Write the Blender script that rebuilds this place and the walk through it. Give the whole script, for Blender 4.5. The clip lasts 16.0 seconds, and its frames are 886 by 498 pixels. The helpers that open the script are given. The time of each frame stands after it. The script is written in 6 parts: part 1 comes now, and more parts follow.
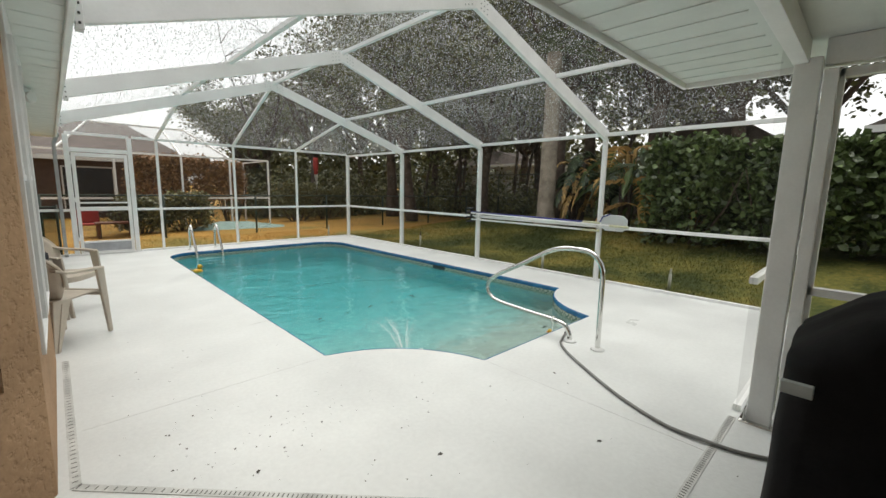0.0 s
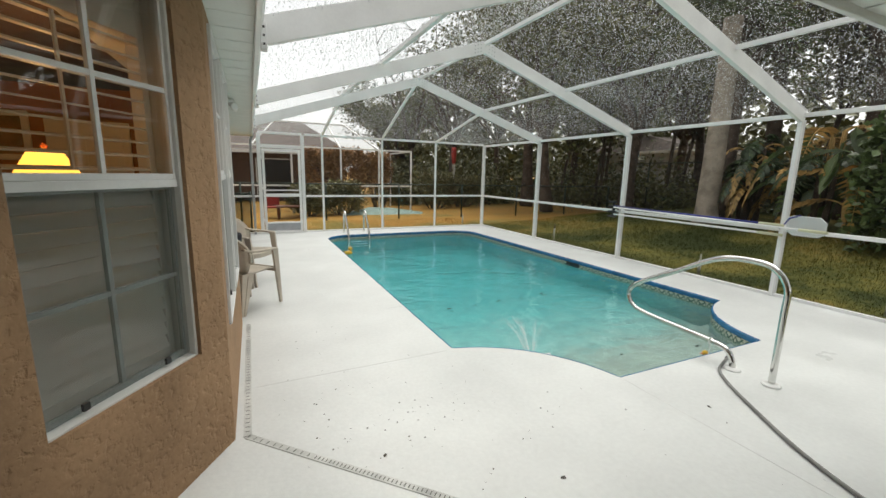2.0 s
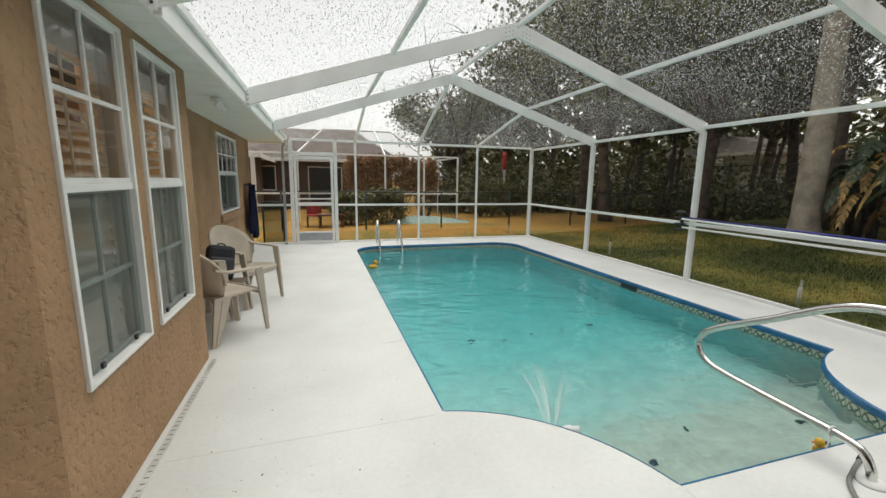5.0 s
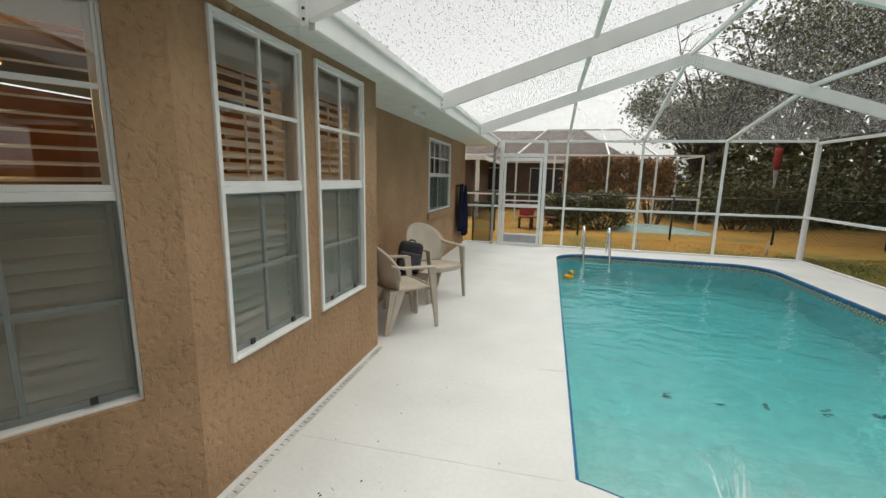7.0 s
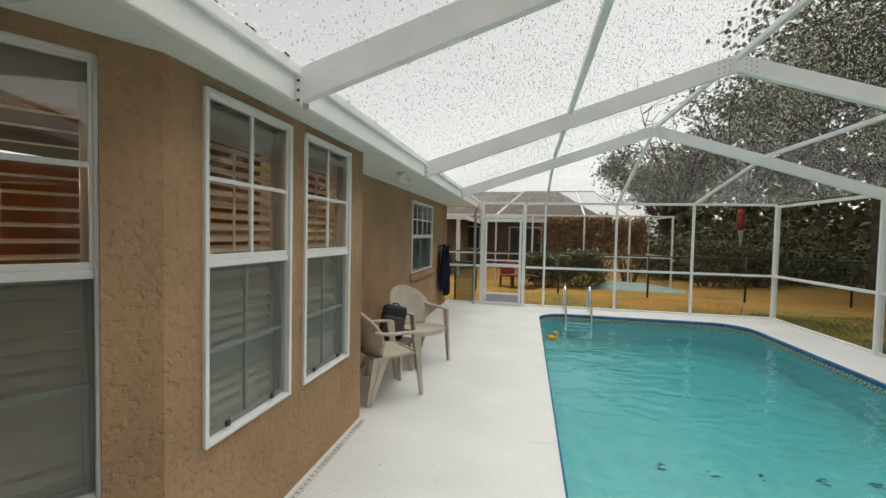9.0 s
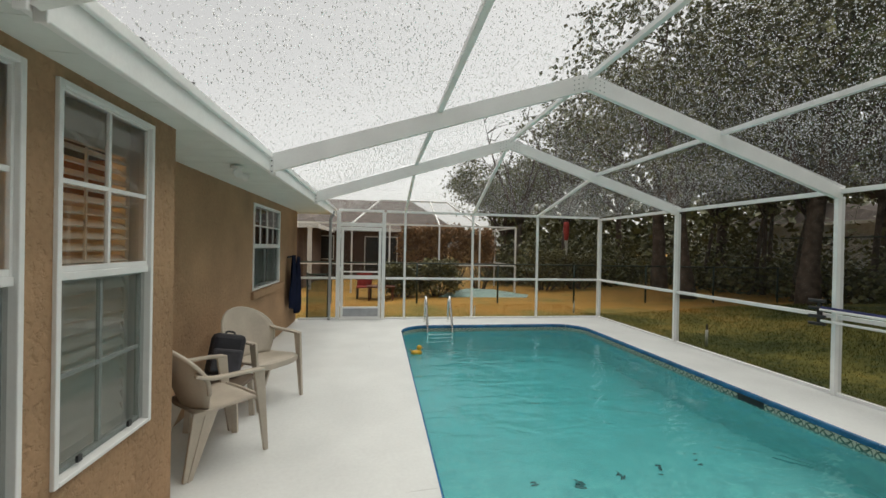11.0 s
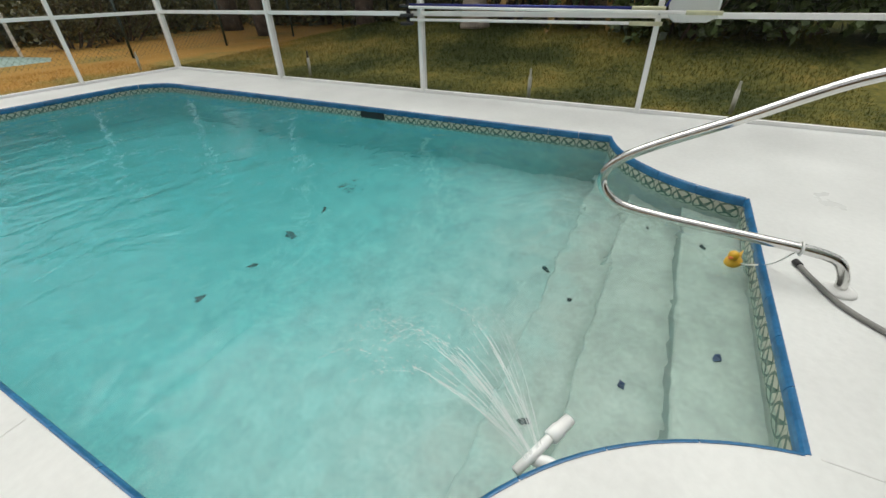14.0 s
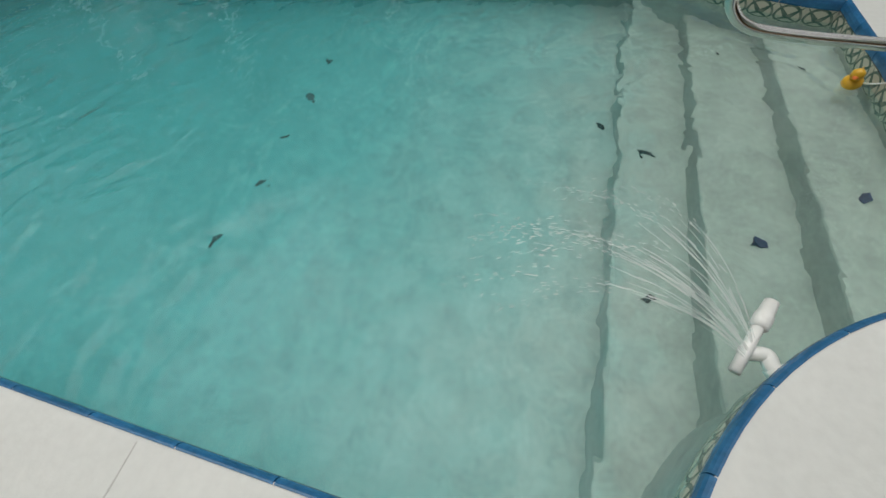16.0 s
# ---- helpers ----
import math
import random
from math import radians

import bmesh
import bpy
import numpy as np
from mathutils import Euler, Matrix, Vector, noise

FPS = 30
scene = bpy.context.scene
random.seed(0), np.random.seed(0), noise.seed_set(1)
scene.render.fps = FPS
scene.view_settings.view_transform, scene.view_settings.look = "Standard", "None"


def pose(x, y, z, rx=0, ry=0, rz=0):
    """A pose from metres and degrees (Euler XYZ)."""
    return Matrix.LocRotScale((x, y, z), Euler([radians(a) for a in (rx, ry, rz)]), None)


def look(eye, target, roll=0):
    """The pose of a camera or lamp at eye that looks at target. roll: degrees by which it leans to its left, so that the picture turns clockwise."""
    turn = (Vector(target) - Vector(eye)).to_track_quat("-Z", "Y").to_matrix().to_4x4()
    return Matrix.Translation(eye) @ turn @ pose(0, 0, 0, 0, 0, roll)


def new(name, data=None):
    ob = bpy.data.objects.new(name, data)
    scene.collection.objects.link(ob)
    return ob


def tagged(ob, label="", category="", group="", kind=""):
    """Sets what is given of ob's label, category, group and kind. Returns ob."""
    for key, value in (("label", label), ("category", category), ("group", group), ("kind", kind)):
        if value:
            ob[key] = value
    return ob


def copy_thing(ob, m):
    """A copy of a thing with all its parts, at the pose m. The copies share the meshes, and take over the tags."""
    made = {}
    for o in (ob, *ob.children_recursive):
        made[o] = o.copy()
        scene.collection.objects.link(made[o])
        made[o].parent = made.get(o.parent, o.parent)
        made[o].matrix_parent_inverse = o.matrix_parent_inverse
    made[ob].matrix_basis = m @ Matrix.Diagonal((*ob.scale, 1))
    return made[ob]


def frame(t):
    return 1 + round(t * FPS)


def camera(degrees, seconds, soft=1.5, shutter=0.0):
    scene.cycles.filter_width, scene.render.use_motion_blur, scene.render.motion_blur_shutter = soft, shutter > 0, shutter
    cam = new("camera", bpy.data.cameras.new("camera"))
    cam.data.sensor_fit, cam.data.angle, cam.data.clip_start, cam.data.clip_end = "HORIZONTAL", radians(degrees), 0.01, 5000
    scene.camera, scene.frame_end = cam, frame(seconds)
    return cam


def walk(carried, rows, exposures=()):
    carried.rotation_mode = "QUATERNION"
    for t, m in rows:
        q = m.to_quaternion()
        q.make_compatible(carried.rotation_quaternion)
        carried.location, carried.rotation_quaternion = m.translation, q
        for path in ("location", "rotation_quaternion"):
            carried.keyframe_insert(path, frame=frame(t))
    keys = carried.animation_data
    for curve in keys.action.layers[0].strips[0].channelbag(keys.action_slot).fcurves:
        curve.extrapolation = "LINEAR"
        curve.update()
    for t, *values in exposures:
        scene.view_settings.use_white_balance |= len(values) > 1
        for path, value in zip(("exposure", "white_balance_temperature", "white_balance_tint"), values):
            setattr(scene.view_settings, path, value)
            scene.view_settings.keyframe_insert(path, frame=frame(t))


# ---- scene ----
cam = camera(94.9, 16.0)
PATH = [
    (0, (0.44, 0.234, 1.506), (1.809, 1.662, 1.214), 1.1),
    (0.5, (0.462, 0.292, 1.526), (1.742, 1.796, 1.21), 1.1),
    (1, (0.505, 0.329, 1.536), (1.53, 2.012, 1.189), 1.2),
    (1.5, (0.5, 0.333, 1.549), (1.401, 2.082, 1.191), 1.3),
    (2, (0.502, 0.328, 1.578), (1.341, 2.106, 1.215), 1.3),
    (2.5, (0.536, 0.358, 1.593), (1.339, 2.154, 1.231), 1.1),
    (3, (0.6, 0.468, 1.583), (1.352, 2.285, 1.22), 1.1),
    (3.2, (0.676, 0.532, 1.582), (1.392, 2.366, 1.231), 0.8),
    (5.3, (1.434, 1.087, 1.58), (1.936, 2.994, 1.244), 0.9),
    (5.5, (1.506, 1.154, 1.583), (1.926, 3.08, 1.244), 0.9),
    (6, (1.673, 1.297, 1.571), (1.847, 3.259, 1.226), 1.0),
    (6.5, (1.799, 1.369, 1.593), (1.599, 3.328, 1.244), 1.0),
    (7, (1.853, 1.383, 1.609), (1.368, 3.291, 1.26), 1.2),
    (7.5, (1.889, 1.377, 1.627), (1.302, 3.259, 1.294), 1.2),
    (8, (1.912, 1.344, 1.669), (1.288, 3.224, 1.396), 1.3),
    (8.2, (1.896, 1.329, 1.683), (1.271, 3.216, 1.464), 1.3),
    (10.3, (1.668, 1.642, 1.688), (1.744, 3.639, 1.686), 0.8),
    (10.5, (1.656, 1.695, 1.681), (1.75, 3.692, 1.681), 0.7),
    (11, (1.654, 1.984, 1.677), (1.959, 3.96, 1.668), 1.1),
    (11.5, (1.66, 2.242, 1.566), (2.243, 4.153, 1.489), 0.9),
    (12, (1.677, 2.51, 1.452), (2.531, 4.293, 1.152), 0.2),
    (12.5, (1.74, 2.694, 1.403), (2.737, 4.353, 0.899), 0.1),
    (13, (1.83, 2.918, 1.32), (3.06, 4.251, 0.478), -0.6),
    (13.5, (1.91, 3.019, 1.257), (3.31, 4.065, 0.285), -1.2),
    (14, (1.993, 3.099, 1.211), (3.474, 3.895, 0.127), -1.3),
    (14.5, (2.122, 3.253, 1.196), (3.582, 3.831, -0.044), -2.5),
    (15, (2.148, 3.455, 1.156), (3.531, 3.929, -0.209), -4.0),
    (15.5, (2.093, 3.684, 1.085), (3.409, 4.099, -0.363), -4.7),
    (16, (2.086, 3.843, 1.094), (3.231, 4.306, -0.479), -7.1),
]
walk(cam, [(t, look(eye, target, roll)) for t, eye, target, roll in PATH], exposures=[(0.0, 1.85, 6750, 8), (3.2, 1.8, 6750, 8), (5.5, 1.7, 6850, 8), (8.2, 1.63, 6850, 8), (11.0, 1.47, 6900, 8), (12.5, 1.6, 6750, 8), (13.5, 1.75, 6750, 8), (14.5, 1.6, 6750, 8), (15.5, 1.3, 6750, 8), (16.0, 1.25, 6750, 8)])


# ---- world and light: a bright overcast day after rain ----
world = bpy.data.worlds.new("overcast")
scene.world = world
world.use_nodes = True
wn, wl = world.node_tree.nodes, world.node_tree.links
sky = wn.new("ShaderNodeTexSky")
sky.sky_type, sky.sun_disc = "NISHITA", False
sky.sun_elevation, sky.sun_rotation = radians(71), radians(49)
sky.air_density, sky.dust_density, sky.ozone_density = 1.0, 1.5, 1.0
grey = wn.new("ShaderNodeHueSaturation")
grey.inputs["Saturation"].default_value = 0.12
wl.new(sky.outputs[0], grey.inputs["Color"])
wl.new(grey.outputs[0], wn["Background"].inputs["Color"])
wn["Background"].inputs["Strength"].default_value = 0.068
sun = new("sun", bpy.data.lights.new("sun", "SUN"))
sun.data.energy, sun.data.angle, sun.data.color = 1.0, radians(70), (1.0, 0.98, 0.94)
sun.matrix_world = look((5.5, 5.0, 13.5), (2.0, 2.0, 0))


# ---- materials ----
def mat(name, colour, rough=0.6, metal=0.0, vary=0.12, scale=6.0, fine=60.0, bump=0.0, bump_scale=80.0, spec=0.5, second=None, coat=0.0, rand=0.0):
    """A surface with a coarse and a fine variation of its colour, fine relief and, if rand, a change from piece to piece."""
    m = bpy.data.materials.new(name)
    m.use_nodes = True
    n, l = m.node_tree.nodes, m.node_tree.links
    b = n["Principled BSDF"]
    b.inputs["Roughness"].default_value, b.inputs["Metallic"].default_value = rough, metal
    b.inputs["Specular IOR Level"].default_value, b.inputs["Coat Weight"].default_value = spec, coat
    co = n.new("ShaderNodeTexCoord")
    big, small = n.new("ShaderNodeTexNoise"), n.new("ShaderNodeTexNoise")
    big.inputs["Scale"].default_value, small.inputs["Scale"].default_value = scale, fine
    big.inputs["Detail"].default_value = 5
    for t in (big, small):
        l.new(co.outputs["Object"], t.inputs["Vector"])
    mixf = n.new("ShaderNodeMath")
    mixf.operation = "MULTIPLY_ADD"
    l.new(small.outputs["Fac"], mixf.inputs[0])
    mixf.inputs[1].default_value = 0.35
    l.new(big.outputs["Fac"], mixf.inputs[2])
    ramp = n.new("ShaderNodeValToRGB")
    c = Vector(colour)
    d = Vector(second) if second else c * (1 - 2 * vary)
    ramp.color_ramp.elements[0].position, ramp.color_ramp.elements[1].position = 0.45, 0.9
    ramp.color_ramp.elements[0].color = (*d, 1)
    ramp.color_ramp.elements[1].color = (*(c * (1 + vary * 0.4)), 1)
    l.new(mixf.outputs[0], ramp.inputs[0])
    out = ramp.outputs[0]
    if rand:
        info, hsv, mr = n.new("ShaderNodeObjectInfo"), n.new("ShaderNodeHueSaturation"), n.new("ShaderNodeMapRange")
        mr.inputs["To Min"].default_value, mr.inputs["To Max"].default_value = 1 - rand, 1 + rand
        l.new(info.outputs["Random"], mr.inputs["Value"])
        l.new(mr.outputs[0], hsv.inputs["Value"])
        l.new(out, hsv.inputs["Color"])
        out = hsv.outputs[0]
    l.new(out, b.inputs["Base Color"])
    if bump:
        bt, bn = n.new("ShaderNodeTexNoise"), n.new("ShaderNodeBump")
        bt.inputs["Scale"].default_value, bt.inputs["Detail"].default_value = bump_scale, 4
        bn.inputs["Strength"].default_value, bn.inputs["Distance"].default_value = min(bump, 1.0), 0.01 * max(bump, 1.0)
        l.new(co.outputs["Object"], bt.inputs["Vector"])
        l.new(bt.outputs["Fac"], bn.inputs["Height"])
        l.new(bn.outputs[0], b.inputs["Normal"])
    return m


def ramp_on(n, l, source, stops):
    r = n.new("ShaderNodeValToRGB")
    for i, (p, v) in enumerate(stops):
        e = r.color_ramp.elements[i] if i < 2 else r.color_ramp.elements.new(p)
        e.position, e.color = p, (*v, 1) if len(v) == 3 else v
    l.new(source, r.inputs[0])
    return r.outputs[0]


def grass_mat():
    m = mat("wet_grass", (0.12, 0.115, 0.025), 0.85, bump=0.9, bump_scale=35, spec=0.2)
    n, l = m.node_tree.nodes, m.node_tree.links
    co, a, f = n.new("ShaderNodeTexCoord"), n.new("ShaderNodeTexNoise"), n.new("ShaderNodeTexNoise")
    a.inputs["Scale"].default_value, a.inputs["Detail"].default_value = 0.55, 8
    f.inputs["Scale"].default_value, f.inputs["Detail"].default_value, f.inputs["Roughness"].default_value = 11, 9, 0.78
    l.new(co.outputs["Object"], a.inputs["Vector"])
    l.new(co.outputs["Object"], f.inputs["Vector"])
    sep, mr = n.new("ShaderNodeSeparateXYZ"), n.new("ShaderNodeMapRange")
    l.new(co.outputs["Object"], sep.inputs[0])
    mr.inputs["From Min"].default_value, mr.inputs["From Max"].default_value = 10.0, 14.0
    mr.inputs["To Min"].default_value, mr.inputs["To Max"].default_value = -0.17, 0.22
    l.new(sep.outputs["Y"], mr.inputs["Value"])
    s1, s2 = n.new("ShaderNodeMath"), n.new("ShaderNodeMath")
    s1.operation, s2.operation = "ADD", "MULTIPLY_ADD"
    l.new(a.outputs["Fac"], s1.inputs[0])
    l.new(mr.outputs[0], s1.inputs[1])
    l.new(f.outputs["Fac"], s2.inputs[0])
    s2.inputs[1].default_value = 0.8
    l.new(s1.outputs[0], s2.inputs[2])
    half = n.new("ShaderNodeMath")
    half.operation = "MULTIPLY"
    half.inputs[1].default_value = 0.8
    l.new(s2.outputs[0], half.inputs[0])
    c = ramp_on(n, l, half.outputs[0], [(0.5, (0.04, 0.052, 0.013)), (0.63, (0.13, 0.128, 0.03)), (0.75, (0.25, 0.19, 0.05)), (0.9, (0.4, 0.22, 0.052))])
    l.new(c, n["Principled BSDF"].inputs["Base Color"])
    return m


def screen_mat(name, hold, wet):
    """Black insect screen: most light goes straight through; wet > 0 adds raindrops caught in the mesh."""
    m = bpy.data.materials.new(name)
    m.use_nodes = True
    n, l = m.node_tree.nodes, m.node_tree.links
    n.remove(n["Principled BSDF"])
    clear, cloth, drop = n.new("ShaderNodeBsdfTransparent"), n.new("ShaderNodeBsdfDiffuse"), n.new("ShaderNodeBsdfTranslucent")
    drop2, dm = n.new("ShaderNodeBsdfDiffuse"), n.new("ShaderNodeMixShader")
    cloth.inputs["Color"].default_value = (0.03, 0.03, 0.03, 1)
    drop.inputs["Color"].default_value = (0.72, 0.74, 0.74, 1)
    drop2.inputs["Color"].default_value = (0.6, 0.62, 0.62, 1)
    dm.inputs[0].default_value = 0.3
    l.new(drop.outputs[0], dm.inputs[1])
    l.new(drop2.outputs[0], dm.inputs[2])
    mix, mix2 = n.new("ShaderNodeMixShader"), n.new("ShaderNodeMixShader")
    film, filmd = n.new("ShaderNodeMixShader"), n.new("ShaderNodeBsdfTranslucent")
    filmd.inputs["Color"].default_value = (0.5, 0.52, 0.52, 1)
    film.inputs[0].default_value = wet * 0.03
    mix.inputs[0].default_value = hold
    l.new(clear.outputs[0], mix.inputs[1])
    l.new(cloth.outputs[0], mix.inputs[2])
    co, v, big, spot = n.new("ShaderNodeTexCoord"), n.new("ShaderNodeTexNoise"), n.new("ShaderNodeTexNoise"), n.new("ShaderNodeTexVoronoi")
    for t in (v, big, spot):
        l.new(co.outputs["Object"], t.inputs["Vector"])
    v.inputs["Scale"].default_value, v.inputs["Detail"].default_value, v.inputs["Roughness"].default_value = 21, 3, 0.6
    spot.inputs["Scale"].default_value = 44
    big.inputs["Scale"].default_value, big.inputs["Detail"].default_value = 1.1, 3
    # drops: dots whose size follows a fine and a broad unevenness
    add, take = n.new("ShaderNodeMath"), n.new("ShaderNodeMath")
    add.operation = take.operation = "MULTIPLY_ADD"
    l.new(big.outputs["Fac"], add.inputs[0])
    add.inputs[1].default_value = 0.5
    l.new(v.outputs["Fac"], add.inputs[2])
    l.new(add.outputs[0], take.inputs[0])
    take.inputs[1].default_value = -0.62
    l.new(spot.outputs["Distance"], take.inputs[2])
    fac = ramp_on(n, l, take.outputs[0], [(0.0, (wet, wet, wet)), (0.05, (0, 0, 0))])
    shift = n.new("ShaderNodeMath")
    shift.operation = "ADD"
    shift.inputs[1].default_value = 0.25
    l.new(take.outputs[0], shift.inputs[0])
    l.new(shift.outputs[0], fac.node.inputs[0])
    l.new(fac, mix2.inputs[0])
    l.new(mix.outputs[0], film.inputs[1])
    l.new(filmd.outputs[0], film.inputs[2])
    l.new(film.outputs[0], mix2.inputs[1])
    l.new(dm.outputs[0], mix2.inputs[2])
    l.new(mix2.outputs[0], n["Material Output"].inputs["Surface"])
    return m


def water_mat():
    m = bpy.data.materials.new("pool_water")
    m.use_nodes = True
    n, l = m.node_tree.nodes, m.node_tree.links
    n.remove(n["Principled BSDF"])
    refr, gloss, mix, fr = n.new("ShaderNodeBsdfRefraction"), n.new("ShaderNodeBsdfGlossy"), n.new("ShaderNodeMixShader"), n.new("ShaderNodeFresnel")
    refr.inputs["Color"].default_value = (0.80, 0.96, 0.95, 1)
    refr.inputs["IOR"].default_value = fr.inputs["IOR"].default_value = 1.33
    refr.inputs["Roughness"].default_value, gloss.inputs["Roughness"].default_value = 0.0, 0.01
    co, w1, w2 = n.new("ShaderNodeTexCoord"), n.new("ShaderNodeTexNoise"), n.new("ShaderNodeTexNoise")
    mp = n.new("ShaderNodeMapping")
    mp.inputs["Scale"].default_value = (0.9, 1.25, 1.0)
    l.new(co.outputs["Object"], mp.inputs["Vector"])
    l.new(mp.outputs[0], w1.inputs["Vector"])
    l.new(mp.outputs[0], w2.inputs["Vector"])
    w1.inputs["Scale"].default_value, w2.inputs["Scale"].default_value = 3.0, 9
    w1.inputs["Detail"].default_value, w2.inputs["Detail"].default_value = 2, 2
    w1.inputs["Distortion"].default_value = 0.6
    h = n.new("ShaderNodeMath")
    h.operation = "MULTIPLY_ADD"
    l.new(w2.outputs["Fac"], h.inputs[0])
    h.inputs[1].default_value = 0.14
    l.new(w1.outputs["Fac"], h.inputs[2])
    bump = n.new("ShaderNodeBump")
    bump.inputs["Strength"].default_value, bump.inputs["Distance"].default_value = 0.75, 0.036
    patch, pm, hm = n.new("ShaderNodeTexNoise"), n.new("ShaderNodeMapRange"), n.new("ShaderNodeMath")
    patch.inputs["Scale"].default_value, patch.inputs["Detail"].default_value = 0.75, 2
    l.new(co.outputs["Object"], patch.inputs["Vector"])
    l.new(patch.outputs["Fac"], pm.inputs["Value"])
    pm.inputs["From Min"].default_value, pm.inputs["From Max"].default_value = 0.35, 0.65
    pm.inputs["To Min"].default_value, pm.inputs["To Max"].default_value = 0.55, 1.55
    hm.operation = "MULTIPLY"
    l.new(h.outputs[0], hm.inputs[0])
    l.new(pm.outputs[0], hm.inputs[1])
    l.new(hm.outputs[0], bump.inputs["Height"])
    for s in (refr, gloss, fr):
        l.new(bump.outputs[0], s.inputs["Normal"])
    # diffuse turquoise, rising with y, stands in for light scattered in deeper water
    scatter, cm, sp, mr = n.new("ShaderNodeBsdfDiffuse"), n.new("ShaderNodeMixShader"), n.new("ShaderNodeSeparateXYZ"), n.new("ShaderNodeMapRange")
    scatter.inputs["Color"].default_value = (0.09, 0.45, 0.485, 1)
    l.new(co.outputs["Object"], sp.inputs[0])
    l.new(sp.outputs["Y"], mr.inputs["Value"])
    mr.inputs["From Min"].default_value, mr.inputs["From Max"].default_value = 3.3, 6.0
    mr.inputs["To Min"].default_value, mr.inputs["To Max"].default_value = 0.05, 0.34
    l.new(mr.outputs[0], cm.inputs[0])
    l.new(refr.outputs[0], cm.inputs[1])
    l.new(scatter.outputs[0], cm.inputs[2])
    l.new(fr.outputs[0], mix.inputs[0])
    l.new(cm.outputs[0], mix.inputs[1])
    l.new(gloss.outputs[0], mix.inputs[2])
    l.new(mix.outputs[0], n["Material Output"].inputs["Surface"])
    return m


def glass_mat(name, tint, rough=0.0):
    """A thin pane: a tinted view through it and a mirror by the angle."""
    m = bpy.data.materials.new(name)
    m.use_nodes = True
    n, l = m.node_tree.nodes, m.node_tree.links
    n.remove(n["Principled BSDF"])
    t, g, fr, mix = n.new("ShaderNodeBsdfTransparent"), n.new("ShaderNodeBsdfGlossy"), n.new("ShaderNodeFresnel"), n.new("ShaderNodeMixShader")
    t.inputs["Color"].default_value = (*tint, 1)
    g.inputs["Roughness"].default_value = rough
    fr.inputs["IOR"].default_value = 1.95
    l.new(fr.outputs[0], mix.inputs[0])
    l.new(t.outputs[0], mix.inputs[1])
    l.new(g.outputs[0], mix.inputs[2])
    l.new(mix.outputs[0], n["Material Output"].inputs["Surface"])
    return m


def glow_mat(name, colour, strength):
    m = bpy.data.materials.new(name)
    m.use_nodes = True
    b = m.node_tree.nodes["Principled BSDF"]
    b.inputs["Base Color"].default_value = (*colour, 1)
    b.inputs["Emission Color"].default_value, b.inputs["Emission Strength"].default_value = (*colour, 1), strength
    return m


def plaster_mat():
    """Pool plaster: grey-white on the steps, the aqua of deeper water painted in towards the deep end, mottled."""
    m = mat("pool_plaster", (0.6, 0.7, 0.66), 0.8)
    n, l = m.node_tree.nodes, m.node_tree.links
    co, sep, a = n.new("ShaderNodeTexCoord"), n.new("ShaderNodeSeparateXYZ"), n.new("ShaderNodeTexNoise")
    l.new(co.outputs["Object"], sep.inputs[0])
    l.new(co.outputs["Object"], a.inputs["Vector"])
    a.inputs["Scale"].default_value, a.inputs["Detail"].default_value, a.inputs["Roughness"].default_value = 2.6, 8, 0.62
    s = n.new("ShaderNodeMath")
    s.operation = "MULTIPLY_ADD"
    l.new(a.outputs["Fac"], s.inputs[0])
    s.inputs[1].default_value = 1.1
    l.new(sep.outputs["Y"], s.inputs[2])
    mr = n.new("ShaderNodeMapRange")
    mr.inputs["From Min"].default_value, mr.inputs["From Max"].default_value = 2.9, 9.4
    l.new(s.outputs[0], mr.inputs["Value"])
    # aqua stops put the light absorbed by deep water into the plaster colour
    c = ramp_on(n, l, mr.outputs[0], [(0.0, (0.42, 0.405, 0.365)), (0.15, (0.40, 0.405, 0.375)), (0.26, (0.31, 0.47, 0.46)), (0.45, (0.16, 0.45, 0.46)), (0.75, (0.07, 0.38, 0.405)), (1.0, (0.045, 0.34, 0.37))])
    # old algae bloom and mineral mottling
    blot, spk, hsv = n.new("ShaderNodeTexNoise"), n.new("ShaderNodeTexNoise"), n.new("ShaderNodeHueSaturation")
    blot.inputs["Scale"].default_value, blot.inputs["Detail"].default_value, blot.inputs["Roughness"].default_value = 5.5, 7, 0.7
    spk.inputs["Scale"].default_value = 38
    mm = n.new("ShaderNodeMath")
    mm.operation = "MULTIPLY_ADD"
    for t in (blot, spk):
        l.new(co.outputs["Object"], t.inputs["Vector"])
    l.new(spk.outputs["Fac"], mm.inputs[0])
    mm.inputs[1].default_value = 0.35
    l.new(blot.outputs["Fac"], mm.inputs[2])
    vr = n.new("ShaderNodeMapRange")
    vr.inputs["From Min"].default_value, vr.inputs["From Max"].default_value = 0.45, 0.85
    vr.inputs["To Min"].default_value, vr.inputs["To Max"].default_value = 0.78, 1.14
    l.new(mm.outputs[0], vr.inputs["Value"])
    l.new(vr.outputs[0], hsv.inputs["Value"])
    l.new(c, hsv.inputs["Color"])
    l.new(hsv.outputs[0], n["Principled BSDF"].inputs["Base Color"])
    return m


